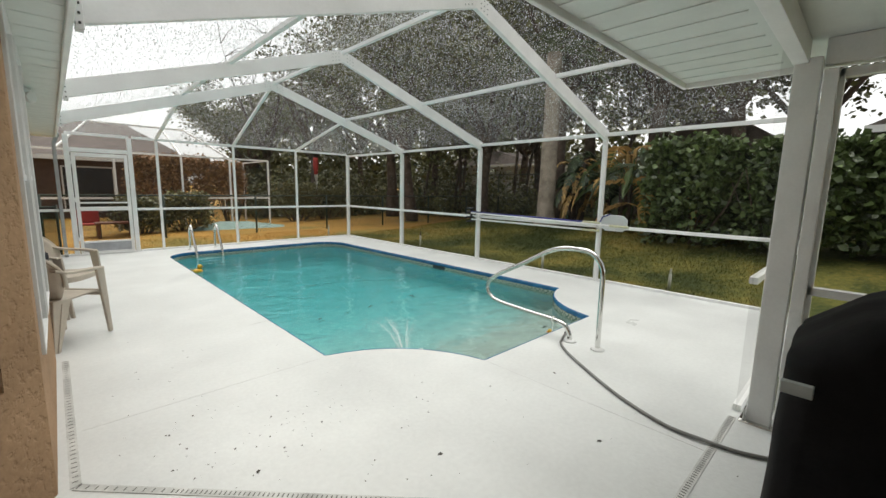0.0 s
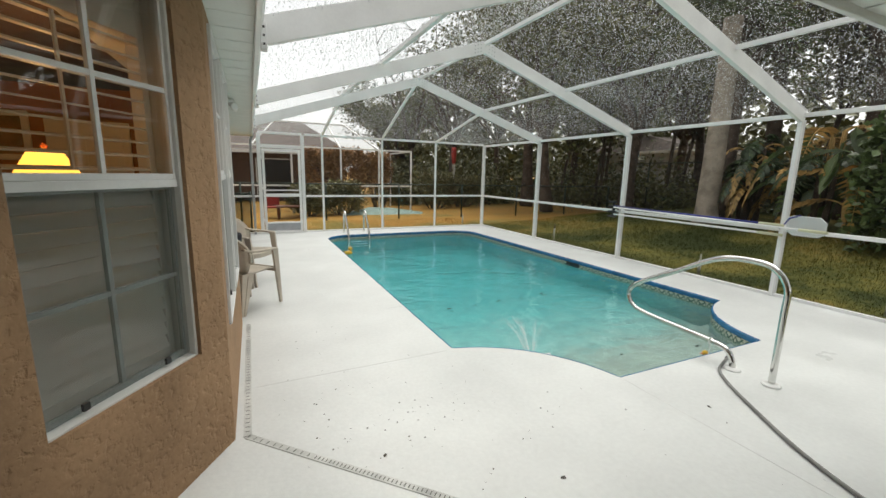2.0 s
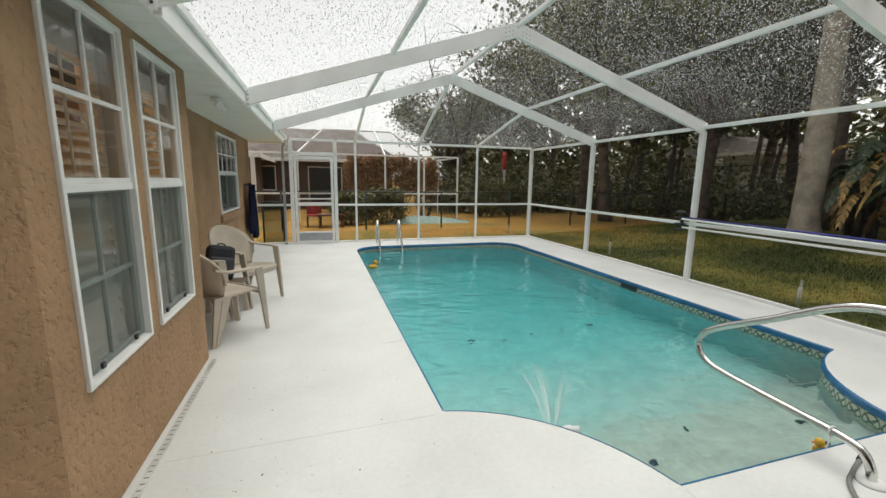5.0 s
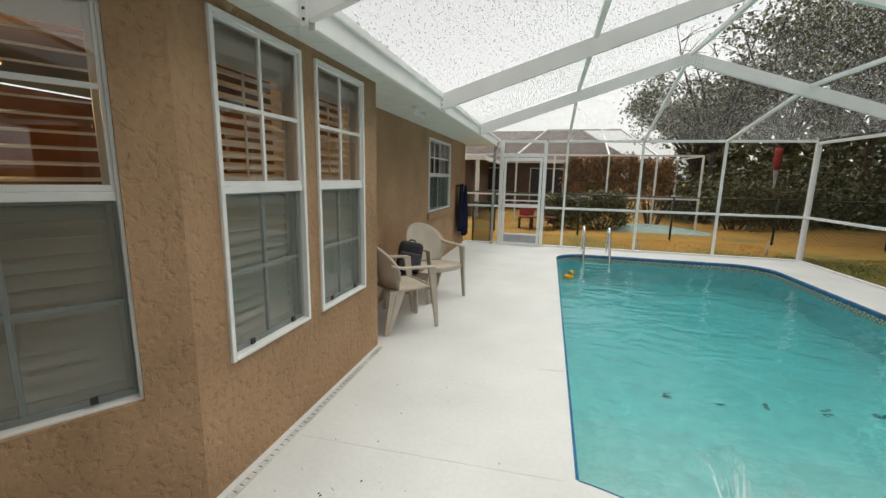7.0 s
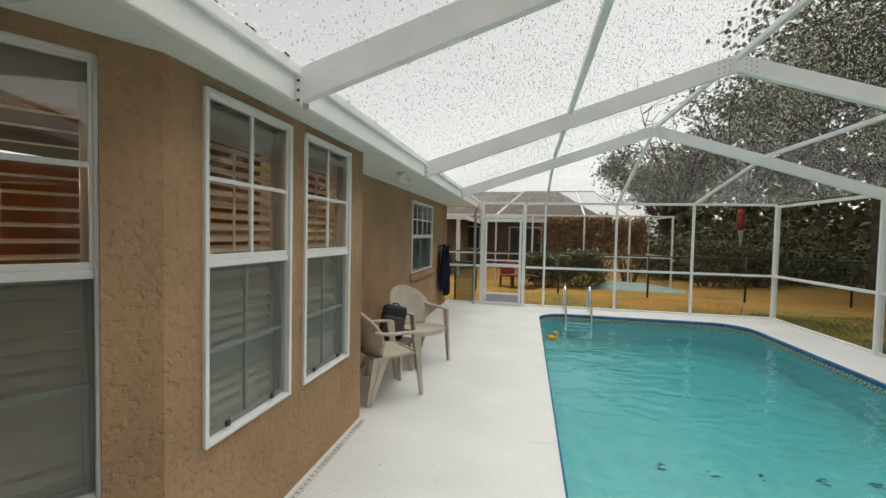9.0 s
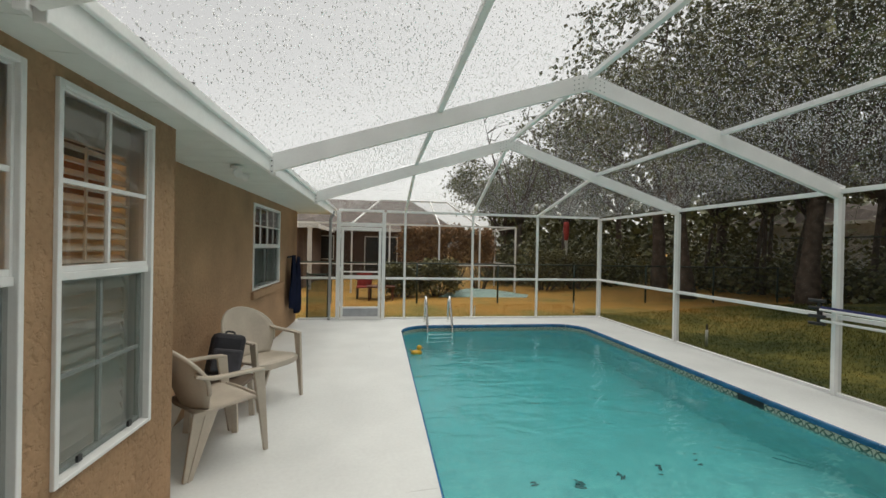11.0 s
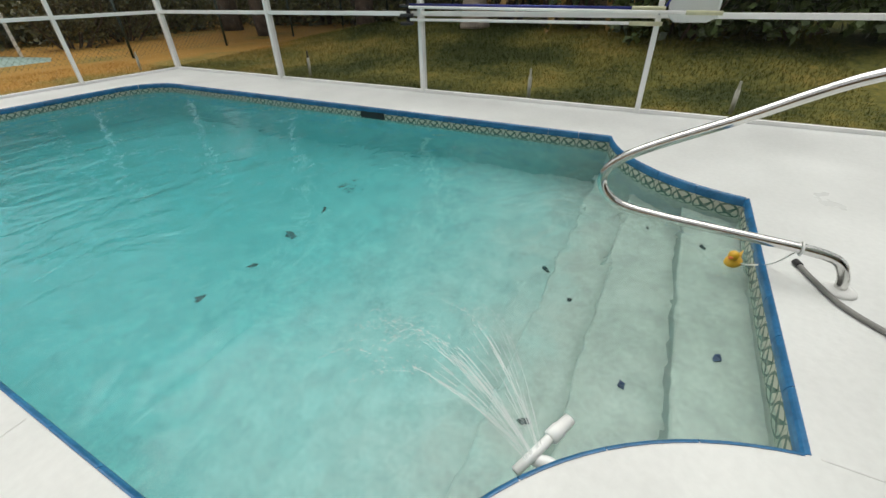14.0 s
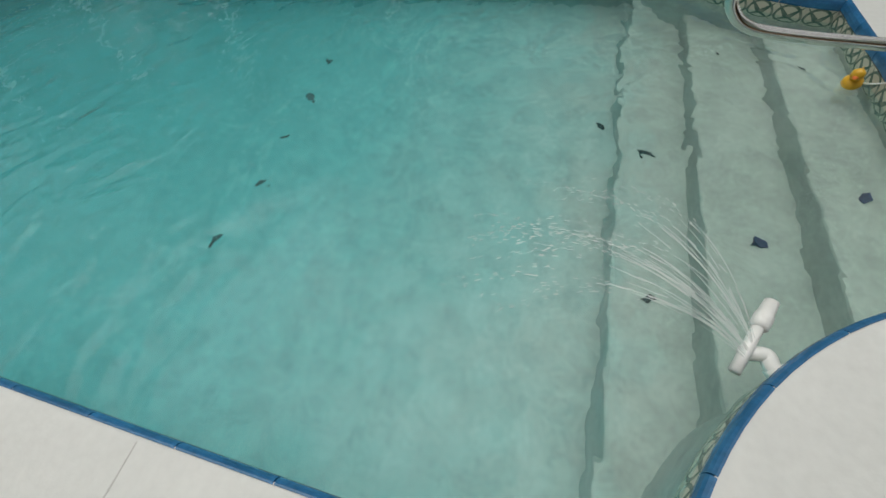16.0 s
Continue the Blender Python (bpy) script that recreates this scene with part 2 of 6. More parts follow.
def tile_mat():
    """Waterline tile: cream glaze with a dark green leaf cross, from the tile's own axes (15 cm)."""
    m = mat("waterline_tile", (0.6, 0.6, 0.5), 0.25, rand=0.08)
    n, l = m.node_tree.nodes, m.node_tree.links
    co, sep = n.new("ShaderNodeTexCoord"), n.new("ShaderNodeSeparateXYZ")
    l.new(co.outputs["Object"], sep.inputs[0])

    def math_(op, a, b=None, c=None):
        k = n.new("ShaderNodeMath")
        k.operation = op
        for i, v in enumerate((a, b, c)):
            if v is None:
                continue
            if isinstance(v, (int, float)):
                k.inputs[i].default_value = v
            else:
                l.new(v, k.inputs[i])
        return k.outputs[0]
    u = math_("MULTIPLY", sep.outputs["X"], 1 / 0.075)
    v = math_("MULTIPLY_ADD", sep.outputs["Z"], 1 / 0.075, 0.1315 / 0.075)
    au, av = math_("ABSOLUTE", u), math_("ABSOLUTE", v)
    diag = math_("ABSOLUTE", math_("SUBTRACT", au, av))
    rad = math_("SQRT", math_("ADD", math_("MULTIPLY", u, u), math_("MULTIPLY", v, v)))
    leaf = math_("LESS_THAN", math_("MULTIPLY_ADD", rad, 0.22, diag), 0.3)
    hub = math_("LESS_THAN", rad, 0.22)
    ring = math_("LESS_THAN", math_("ABSOLUTE", math_("SUBTRACT", rad, 0.9)), 0.09)
    f = math_("MAXIMUM", math_("MAXIMUM", leaf, hub), ring)
    noise_ = n.new("ShaderNodeTexNoise")
    noise_.inputs["Scale"].default_value = 40
    l.new(co.outputs["Object"], noise_.inputs["Vector"])
    f2 = math_("MULTIPLY", f, math_("MULTIPLY_ADD", noise_.outputs["Fac"], 0.8, 0.45))
    c = ramp_on(n, l, f2, [(0.0, (0.52, 0.52, 0.43)), (1.0, (0.03, 0.1, 0.08))])
    l.new(c, n["Principled BSDF"].inputs["Base Color"])
    return m


def leaf_mat(name, colour, second, rough=0.5):
    m = mat(name, colour, rough, second=second, scale=1.5, fine=20)
    n, l = m.node_tree.nodes, m.node_tree.links
    b = n["Principled BSDF"]
    g, hsv, mr = n.new("ShaderNodeNewGeometry"), n.new("ShaderNodeHueSaturation"), n.new("ShaderNodeMapRange")
    mr.inputs["To Min"].default_value, mr.inputs["To Max"].default_value = 0.55, 1.5
    l.new(g.outputs["Random Per Island"], mr.inputs["Value"])
    l.new(mr.outputs[0], hsv.inputs["Value"])
    l.new(b.inputs["Base Color"].links[0].from_socket, hsv.inputs["Color"])
    l.new(hsv.outputs[0], b.inputs["Base Color"])
    return m


WHITE_ALU = mat("white_painted_aluminium", (0.88, 0.89, 0.88), 0.4, vary=0.05, scale=3, bump=0.05)
DECK = mat("white_painted_concrete", (0.66, 0.68, 0.67), 0.35, vary=0.075, scale=1.2, fine=30, bump=0.12, bump_scale=45)
dn, dl = DECK.node_tree.nodes, DECK.node_tree.links
wet_noise, wet_co = dn.new("ShaderNodeTexNoise"), dn.new("ShaderNodeTexCoord")
wet_noise.inputs["Scale"].default_value, wet_noise.inputs["Detail"].default_value = 1.6, 6
dl.new(wet_co.outputs["Object"], wet_noise.inputs["Vector"])
dl.new(ramp_on(dn, dl, wet_noise.outputs["Fac"], [(0.42, (0.5, 0.5, 0.5)), (0.62, (0.36, 0.36, 0.36)), (0.8, (0.2, 0.2, 0.2))]), dn["Principled BSDF"].inputs["Roughness"])
STUCCO = mat("tan_stucco", (0.42, 0.268, 0.158), 0.85, vary=0.16, scale=1.7, fine=40, bump=2.6, bump_scale=15, spec=0.2)
# knocked-down trowel texture: flat plateaus with crisp edges
sn, sl = STUCCO.node_tree.nodes, STUCCO.node_tree.links
for nd in [q for q in sn if q.type == "BUMP"]:
    src = nd.inputs["Height"].links[0].from_socket
    src.node.inputs["Scale"].default_value, src.node.inputs["Distortion"].default_value = 24, 0.2
    sl.new(ramp_on(sn, sl, src, [(0.3, (0.0, 0.0, 0.0)), (0.48, (0.8, 0.8, 0.8)), (0.75, (1.0, 1.0, 1.0))]), nd.inputs["Height"])
    nd.inputs["Distance"].default_value = 0.007
SOFFIT = mat("white_vinyl_soffit", (0.72, 0.76, 0.73), 0.5, vary=0.04)
VINYL = mat("white_vinyl", (0.8, 0.81, 0.8), 0.35, vary=0.04)
GREY_VINYL = mat("mid_grey_vinyl", (0.4, 0.43, 0.42), 0.5, vary=0.08)
COPING = mat("blue_glazed_coping", (0.028, 0.16, 0.35), 0.25, vary=0.25, scale=9, rand=0.12)
GROUT = mat("pale_grout", (0.55, 0.55, 0.5), 0.85)
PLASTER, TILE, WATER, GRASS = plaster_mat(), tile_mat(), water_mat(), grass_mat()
SCREEN_WET, SCREEN = screen_mat("rain_wet_screen", 0.2, 0.5), screen_mat("black_insect_screen", 0.17, 0.0)
WIN_SCREEN = screen_mat("grey_window_screen", 0.36, 0.0)
for nd in WIN_SCREEN.node_tree.nodes:
    if nd.type == "BSDF_DIFFUSE":
        nd.inputs["Color"].default_value = (0.13, 0.165, 0.155, 1)
STEEL = mat("polished_steel", (0.72, 0.72, 0.7), 0.12, metal=1.0, vary=0.05)
RESIN = mat("taupe_resin", (0.52, 0.46, 0.38), 0.5, vary=0.08, bump=0.1, bump_scale=200)
BLACK = mat("black_vinyl_cover", (0.007, 0.0065, 0.007), 0.7, spec=0.15, vary=0.3, bump=0.4, bump_scale=12)
DARK = mat("dark_plastic", (0.02, 0.02, 0.022), 0.4, vary=0.2)
PANE = glass_mat("window_glass", (0.9, 0.93, 0.92))
SLAT = mat("white_shutter_paint", (0.88, 0.86, 0.8), 0.4, vary=0.04)
ROOM = mat("warm_room_paint", (0.48, 0.22, 0.09), 0.8, vary=0.3, scale=1.2)
BARK = mat("grey_bark", (0.13, 0.105, 0.085), 0.9, vary=0.3, scale=4, fine=30, bump=1.0, bump_scale=18, spec=0.2)
DARK_BARK = mat("dark_bark", (0.14, 0.108, 0.086), 0.9, vary=0.3, scale=4, bump=1.0, bump_scale=18, spec=0.2)
LEAF_DARK = leaf_mat("dark_oak_leaf", (0.145, 0.145, 0.052), (0.078, 0.084, 0.03))
LEAF_GREEN = leaf_mat("wet_green_leaf", (0.14, 0.19, 0.07), (0.055, 0.085, 0.03), 0.28)
LEAF_RUST = leaf_mat("rust_leaf", (0.44, 0.26, 0.12), (0.28, 0.155, 0.075))
PALM_BARK = mat("pale_palm_bark", (0.42, 0.36, 0.29), 0.9, vary=0.25, scale=3, fine=30, bump=1.0, bump_scale=14, spec=0.2)
LEAF_GOLD = leaf_mat("yellowed_palm_leaf", (0.52, 0.33, 0.11), (0.32, 0.2, 0.065))
LEAF_OLIVE = leaf_mat("olive_leaf", (0.19, 0.18, 0.075), (0.085, 0.085, 0.04))
FENCE_GREEN = mat("dark_green_wire", (0.015, 0.035, 0.025), 0.5, vary=0.15)


# ---- mesh helpers ----
class Geo:
    """Collects vertices and faces for one mesh."""

    def __init__(self):
        self.v, self.f = [], []

    def add(self, verts, faces):
        k = len(self.v)
        self.v += [tuple(p) for p in verts]
        self.f += [tuple(k + i for i in f) for f in faces]
        return self

    def box(self, a, b, m=None):
        (x0, y0, z0), (x1, y1, z1) = a, b
        p = [Vector((x, y, z)) for z in (z0, z1) for x, y in ((x0, y0), (x1, y0), (x1, y1), (x0, y1))]
        if m:
            p = [m @ q for q in p]
        return self.add(p, [(3, 2, 1, 0), (4, 5, 6, 7), (0, 1, 5, 4), (1, 2, 6, 5), (2, 3, 7, 6), (3, 0, 4, 7)])

    def bar(self, p, q, w, h, up=(0, 0, 1)):
        """A bar of section w x h from p to q; h is measured along up."""
        p, q = Vector(p), Vector(q)
        d = (q - p).normalized()
        s = d.cross(Vector(up)).normalized()
        u = s.cross(d).normalized()
        c = [(-w / 2, -h / 2), (w / 2, -h / 2), (w / 2, h / 2), (-w / 2, h / 2)]
        v = [p + s * a + u * b for a, b in c] + [q + s * a + u * b for a, b in c]
        return self.add(v, [(0, 1, 2, 3), (7, 6, 5, 4), (0, 4, 5, 1), (1, 5, 6, 2), (2, 6, 7, 3), (3, 7, 4, 0)])

    def tube(self, path, r, n=10, caps=True):
        path = [Vector(p) for p in path]
        rs = r if isinstance(r, (list, tuple)) else [r] * len(path)
        rings, u = [], None
        for i, p in enumerate(path):
            d = (path[min(i + 1, len(path) - 1)] - path[max(i - 1, 0)]).normalized()
            if u is None:
                u = d.orthogonal().normalized()
            u = (u - d * u.dot(d)).normalized()
            w = d.cross(u)
            rings.append([p + (u * math.cos(k * math.tau / n) + w * math.sin(k * math.tau / n)) * rs[i] for k in range(n)])
        f = [(i * n + k, i * n + (k + 1) % n, (i + 1) * n + (k + 1) % n, (i + 1) * n + k) for i in range(len(path) - 1) for k in range(n)]
        if caps:
            f += [tuple(range(n))[::-1], tuple((len(path) - 1) * n + k for k in range(n))]
        return self.add([p for g in rings for p in g], f)

    def sweep(self, path, w, h):
        """A flat bar of section w x h bent along a path."""
        path = [Vector(p) for p in path]
        v = []
        for i, p in enumerate(path):
            d = (path[min(i + 1, len(path) - 1)] - path[max(i - 1, 0)]).normalized()
            s = d.cross(Vector((0, 0, 1))).normalized()
            u = s.cross(d)
            v += [p + s * a + u * b for a, b in ((-w / 2, -h / 2), (w / 2, -h / 2), (w / 2, h / 2), (-w / 2, h / 2))]
        f = [(i * 4 + k, i * 4 + (k + 1) % 4, i * 4 + 4 + (k + 1) % 4, i * 4 + 4 + k) for i in range(len(path) - 1) for k in range(4)]
        return self.add(v, f + [(3, 2, 1, 0), tuple(len(v) - 4 + k for k in range(4))])

    def lathe(self, profile, n=16, m=None):
        """Rings of (radius, z) round the z axis."""
        v = [Vector((r * math.cos(k * math.tau / n), r * math.sin(k * math.tau / n), z)) for r, z in profile for k in range(n)]
        if m:
            v = [m @ p for p in v]
        f = [(i * n + k, i * n + (k + 1) % n, (i + 1) * n + (k + 1) % n, (i + 1) * n + k) for i in range(len(profile) - 1) for k in range(n)]
        return self.add(v, f + [tuple(range(n))[::-1], tuple((len(profile) - 1) * n + k for k in range(n))])

    def prism(self, poly, z0, z1):
        n = len(poly)
        v = [(x, y, z0) for x, y in poly] + [(x, y, z1) for x, y in poly]
        return self.add(v, [tuple(range(n))[::-1], tuple(range(n, 2 * n))] + [(i, (i + 1) % n, n + (i + 1) % n, n + i) for i in range(n)])

    def mesh(self, name):
        me = bpy.data.meshes.new(name)
        me.from_pydata(self.v, [], self.f)
        me.validate()
        return me


def part(name, geo, material, parent=None, label="", bevel=0.0, smooth=False, at=None):
    """One mesh object from a Geo (or from a shared mesh), under its thing."""
    me = geo if isinstance(geo, bpy.types.Mesh) else geo.mesh(name)
    if not me.materials:
        me.materials.append(material)
    ob = new(name, me)
    ob.parent = parent
    if at is not None:
        ob.matrix_basis = at
    if smooth:
        me.shade_smooth()
    if bevel:
        b = ob.modifiers.new("edge", "BEVEL")
        b.width, b.segments, b.limit_method = bevel, 2, "ANGLE"
    if label:
        ob["label"] = label
    return ob


def thing(name, label, category, at=None, group="", kind=""):
    ob = new(name)
    if at is not None:
        ob.matrix_basis = at
    return tagged(ob, label, category, group, kind)


def setting(name, geo, material, label, category, bevel=0.0):
    return tagged(part(name, geo, material, bevel=bevel), label, category, kind="structure")


def smooth_path(points, steps=6):
    """A rounded line through points (Catmull-Rom)."""
    p = [Vector(q) for q in points]
    p = [p[0] * 2 - p[1]] + p + [p[-1] * 2 - p[-2]]
    out = []
    for i in range(1, len(p) - 2):
        for k in range(steps):
            t = k / steps
            a, b, c, d = p[i - 1:i + 3]
            out.append(0.5 * ((2 * b) + (c - a) * t + (2 * a - 5 * b + 4 * c - d) * t * t + (3 * b - a - 3 * c + d) * t ** 3))
    return out + [p[-2]]


# ---- the pool's plan ----
PX0, PX1, PY0, PY1, CORNER = 2.10, 6.08, 2.46, 10.62, 0.6
BX, BY, BULGE = 1.845, 2.205, 1.29
WATER_Z = -0.125


def outline(d, n=14):
    """The pool's edge, set in by d, as sections of points, anticlockwise: left bulge, step side, right bulge, right side, two far corners, left side."""
    r, c = BULGE + d, CORNER - d
    lo, hi = math.asin((PY0 + d - BY) / r), math.acos((PX0 + d - BX) / r)
    far = PX0 + PX1 - BX
    s = []
    arc = [hi + (lo - hi) * k / n for k in range(n + 1)]
    s.append([(BX + r * math.cos(a), BY + r * math.sin(a)) for a in arc])
    s.append([(BX + r * math.cos(lo), PY0 + d), (far - r * math.cos(lo), PY0 + d)])
    s.append([(far - r * math.cos(a), BY + r * math.sin(a)) for a in arc[::-1]])
    s.append([s[-1][-1], (PX1 - d, PY1 - CORNER)])
    s.append([(PX1 - CORNER + c * math.cos(a), PY1 - CORNER + c * math.sin(a)) for a in (k / n * math.pi / 2 for k in range(n + 1))])
    s.append([s[-1][-1], (PX0 + CORNER, PY1 - d)])
    s.append([(PX0 + CORNER - c * math.sin(a), PY1 - CORNER + c * math.cos(a)) for a in (k / n * math.pi / 2 for k in range(n + 1))])
    s.append([s[-1][-1], s[0][0]])
    return s


def ring(d):
    return [p for sec in outline(d) for p in sec[:-1]]


# ---- ground, deck, pool shell ----
def deck_geo():
    """The deck slab with the pool cut out."""
    bm = bmesh.new()
    outer = [(-2.5, -3.5), (4.0, -3.5), (4.0, 0.62), (7.2, 0.62), (7.2, 11.55), (-0.4, 11.55), (-2.5, 11.55)]
    inner = ring(0.0)
    for loop in (outer, inner):
        vs = [bm.verts.new((x, y, 0)) for x, y in loop]
        for i in range(len(vs)):
            bm.edges.new((vs[i - 1], vs[i]))
    bmesh.ops.triangle_fill(bm, use_beauty=True, edges=bm.edges[:])
    for f in bm.faces:
        if f.normal.z < 0:
            f.normal_flip()
    rim = [e for e in bm.edges if e.is_boundary]
    ex = bmesh.ops.extrude_edge_only(bm, edges=rim)
    for v in ex["geom"]:
        if isinstance(v, bmesh.types.BMVert):
            v.co.z = -0.09
    me = bpy.data.meshes.new("pool_deck")
    bm.to_mesh(me)
    bm.free()
    return me


S = 900.0


def smoothed(t):
    t = min(max(t, 0.0), 1.0)
    return t * t * (3 - 2 * t)


def ground_z(x, y):
    """The lawn: level beside the deck, rising to the woods on the east."""
    return -0.085 + (0.5 * smoothed((x - 8.0) / 4.5) + 0.1 * smoothed((x - 12.5) / 4)) * (1 - smoothed((y - 10.0) / 4))


g = Geo()
gxs = [-S, -2.0, 7.1, 8.0, 8.8, 9.6, 10.4, 11.2, 12.0, 12.8, 14.0, 16.5, 20.0, S]
gys = [-S, -6.0, -2.0, 0.7, 3.0, 5.0, 7.0, 9.0, 10.0, 10.7, 11.45, 12.0, 13.0, 14.0, 16.0, S]
g.v = [(x, y, ground_z(x, y)) for y in gys for x in gxs]
g.f = [(j * len(gxs) + i, j * len(gxs) + i + 1, (j + 1) * len(gxs) + i + 1, (j + 1) * len(gxs) + i) for j in range(len(gys) - 1) for i in range(len(gxs) - 1) if not (gxs[i] == -2.0 and 0.7 <= gys[j] < 11.4)]
setting("ground", g, GRASS, "wet lawn of mixed green and straw-brown grass", "lawn")
setting("pool_deck", deck_geo(), DECK, "white painted concrete pool deck, wet and scattered with specks", "floor")

joint = Geo()
for (xa, ya), (xb, yb) in (((3.11, 0.75), (3.11, 2.43)), ((0.45, 3.40), (2.03, 3.44)), ((1.86, 4.75), (2.08, 4.775))):
    joint.bar((xa, ya, 0.0005), (xb, yb, 0.0005), 0.004, 0.002)
setting("trim_deck_joint", joint, mat("grey_joint_filler", (0.66, 0.67, 0.66), 0.8), "thin painted-over control joints in the deck", "joint")
pool = thing("swimming_pool", "swimming pool with turquoise water, blue coping and patterned waterline tiles", "pool", kind="structure")
g = Geo()
r0 = ring(0.004)
n = len(r0)
g.add([(x, y, -0.05) for x, y in r0] + [(x, y, -2.0) for x, y in r0], [(i, (i + 1) % n, n + (i + 1) % n, n + i) for i in range(n)])
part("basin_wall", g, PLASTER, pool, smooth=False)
g = Geo()
rows = [(2.2, -1.0), (5.2, -1.08), (7.6, -1.6), (10.9, -1.75)]
g.add([(x, y, z) for y, z in rows for x in (1.9, 6.3)], [(2 * i, 2 * i + 1, 2 * i + 3, 2 * i + 2) for i in range(3)])
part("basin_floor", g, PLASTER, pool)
for depth, edge in ((-0.28, 2.80), (-0.50, 3.17), (-0.76, 3.52)):
    g = Geo()
    g.box((2.2, 2.3, depth - 0.4), (6.0, edge, depth))
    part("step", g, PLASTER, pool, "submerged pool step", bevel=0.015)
g = Geo()
r1 = ring(0.006)
g.add([(x, y, WATER_Z) for x, y in r1], [tuple(range(len(r1)))])
water = setting("water", g, WATER, "rippled clear turquoise pool water", "water")
water.visible_shadow = False

# ---- house walls ----
FACE = Vector((-0.54, -0.8417, 0)).normalized()
BAY0, BAY1 = Vector((0.335, 2.80, 0)), Vector((0.345, 4.83, 0))
WALL_X, TOP = -0.17, 2.4


def wall(name, p, q, holes, label, z1=TOP, thick=0.2):
    """A wall from p to q (outer face on the right-hand side), with rectangular holes (along0, along1, z0, z1) cut through."""
    p, q = Vector((*p[:2], 0)), Vector((*q[:2], 0))
    d = (q - p).normalized()
    inn = Vector((-d.y, d.x, 0))
    length = (q - p).length
    xs = sorted({0.0, length, *[h[i] for h in holes for i in (0, 1)]})
    zs = sorted({-0.1, z1, *[h[i] for h in holes for i in (2, 3)]})

    def solid(i, k):
        if not (0 <= i < len(xs) - 1 and 0 <= k < len(zs) - 1):
            return False
        a, z = (xs[i] + xs[i + 1]) / 2, (zs[k] + zs[k + 1]) / 2
        return not any(h[0] < a < h[1] and h[2] < z < h[3] for h in holes)
    bm = bmesh.new()
    cache = {}

    def vert(i, k, s):
        if (i, k, s) not in cache:
            cache[i, k, s] = bm.verts.new(p + d * xs[i] + inn * (thick * s) + Vector((0, 0, zs[k])))
        return cache[i, k, s]
    for i in range(len(xs) - 1):
        for k in range(len(zs) - 1):
            if not solid(i, k):
                continue
            bm.faces.new([vert(i, k, 0), vert(i + 1, k, 0), vert(i + 1, k + 1, 0), vert(i, k + 1, 0)])
            bm.faces.new([vert(i, k, 1), vert(i, k + 1, 1), vert(i + 1, k + 1, 1), vert(i + 1, k, 1)])
            for di, dk, a, b in ((-1, 0, (i, k), (i, k + 1)), (1, 0, (i + 1, k + 1), (i + 1, k)), (0, -1, (i + 1, k), (i, k)), (0, 1, (i, k + 1), (i + 1, k + 1))):
                if not solid(i + di, k + dk):
                    bm.faces.new([vert(*a, 0), vert(*b, 0), vert(*b, 1), vert(*a, 1)])
    bmesh.ops.recalc_face_normals(bm, faces=bm.faces[:])
    me = bpy.data.meshes.new(name)
    bm.to_mesh(me)
    bm.free()
    return setting(name, me, STUCCO, label, "wall")


WZ0, WZ1, WMID = 0.658, 2.33, 1.525
F0 = BAY0 + FACE * 1.15
wall("wall_bay_side", F0, BAY0, [(0.212, 0.947, WZ0 - 0.026, WZ1)], "tan stucco bay wall with a window")
wall("wall_bay_front", BAY0, BAY1, [(0.215, 0.895, WZ0, WZ1), (1.07, 1.75, WZ0, WZ1)], "tan stucco bay wall with two windows")
wall("wall_bay_return", BAY1, (WALL_X, 5.62), [], "tan stucco bay return wall")
wall("wall_house", (WALL_X, 5.62), (WALL_X, 11.36), [(2.62, 4.14, 1.0, 2.26)], "tan stucco house wall with a window")
wall("wall_house_end", (WALL_X - 0.002, 11.36), (-3.0, 11.36), [], "tan stucco end wall of the house")
wall("wall_porch", (F0.x, -2.6), F0, [], "tan stucco porch wall")
wall("wall_porch_back", (4.0, -2.6), (F0.x, -2.6), [], "tan stucco rear wall of the porch")

# ---- eaves ----
FX, FY, FE = 0.59, 1.42, 4.31
g = Geo()
g.box((-0.4, FY, 2.40), (FX - 0.015, 11.9, 2.43))
for i in range(38):
    y = 1.6 + i * 0.27
    g.box((-0.17, y, 2.398), (FX - 0.015, y + 0.006, 2.40))
g.box((-1.0, -2.6, 2.40), (FE - 0.015, FY - 0.015, 2.43))
for i in range(19):
    x = 0.05 + i * 0.225
    g.box((x, 0.76, 2.394), (x + 0.008, FY - 0.02, 2.40))
setting("ceiling_soffit", g, SOFFIT, "white ribbed vinyl soffit under the eaves", "ceiling")
g = Geo()
g.box((FX - 0.015, FY + 0.015, 2.36), (FX + 0.02, 11.9, 2.52))
g.box((FX + 0.02, FY + 0.1, 2.485), (FX + 0.045, 11.85, 2.54))
setting("fascia_house", g, WHITE_ALU, "white aluminium fascia and gutter along the house", "fascia", bevel=0.006)
g = Geo()
g.box((FX - 0.015, FY - 0.015, 2.36), (FE + 0.02, FY + 0.015, 2.52))
g.box((FE - 0.015, -2.6, 2.36), (FE + 0.02, FY - 0.015, 2.52))
setting("fascia_porch", g, WHITE_ALU, "white aluminium fascia of the porch roof", "fascia", bevel=0.006)
g = Geo()
g.add([(-4, -2.7, 2.45), (FX + 0.02, -2.7, 2.45), (FX + 0.02, 11.9, 2.53), (-4, 11.9, 3.9), (-4, -2.7, 3.9)], [(1, 2, 3, 4)])
g.box((-4, -2.7, 2.525), (FX, 11.9, 2.54))
g.box((-0.5, -2.7, 2.525), (FE, FY, 2.56))
setting("roof_house", g, mat("brown_shingle", (0.16, 0.12, 0.1), 0.9, vary=0.2), "brown shingle house roof", "roof")

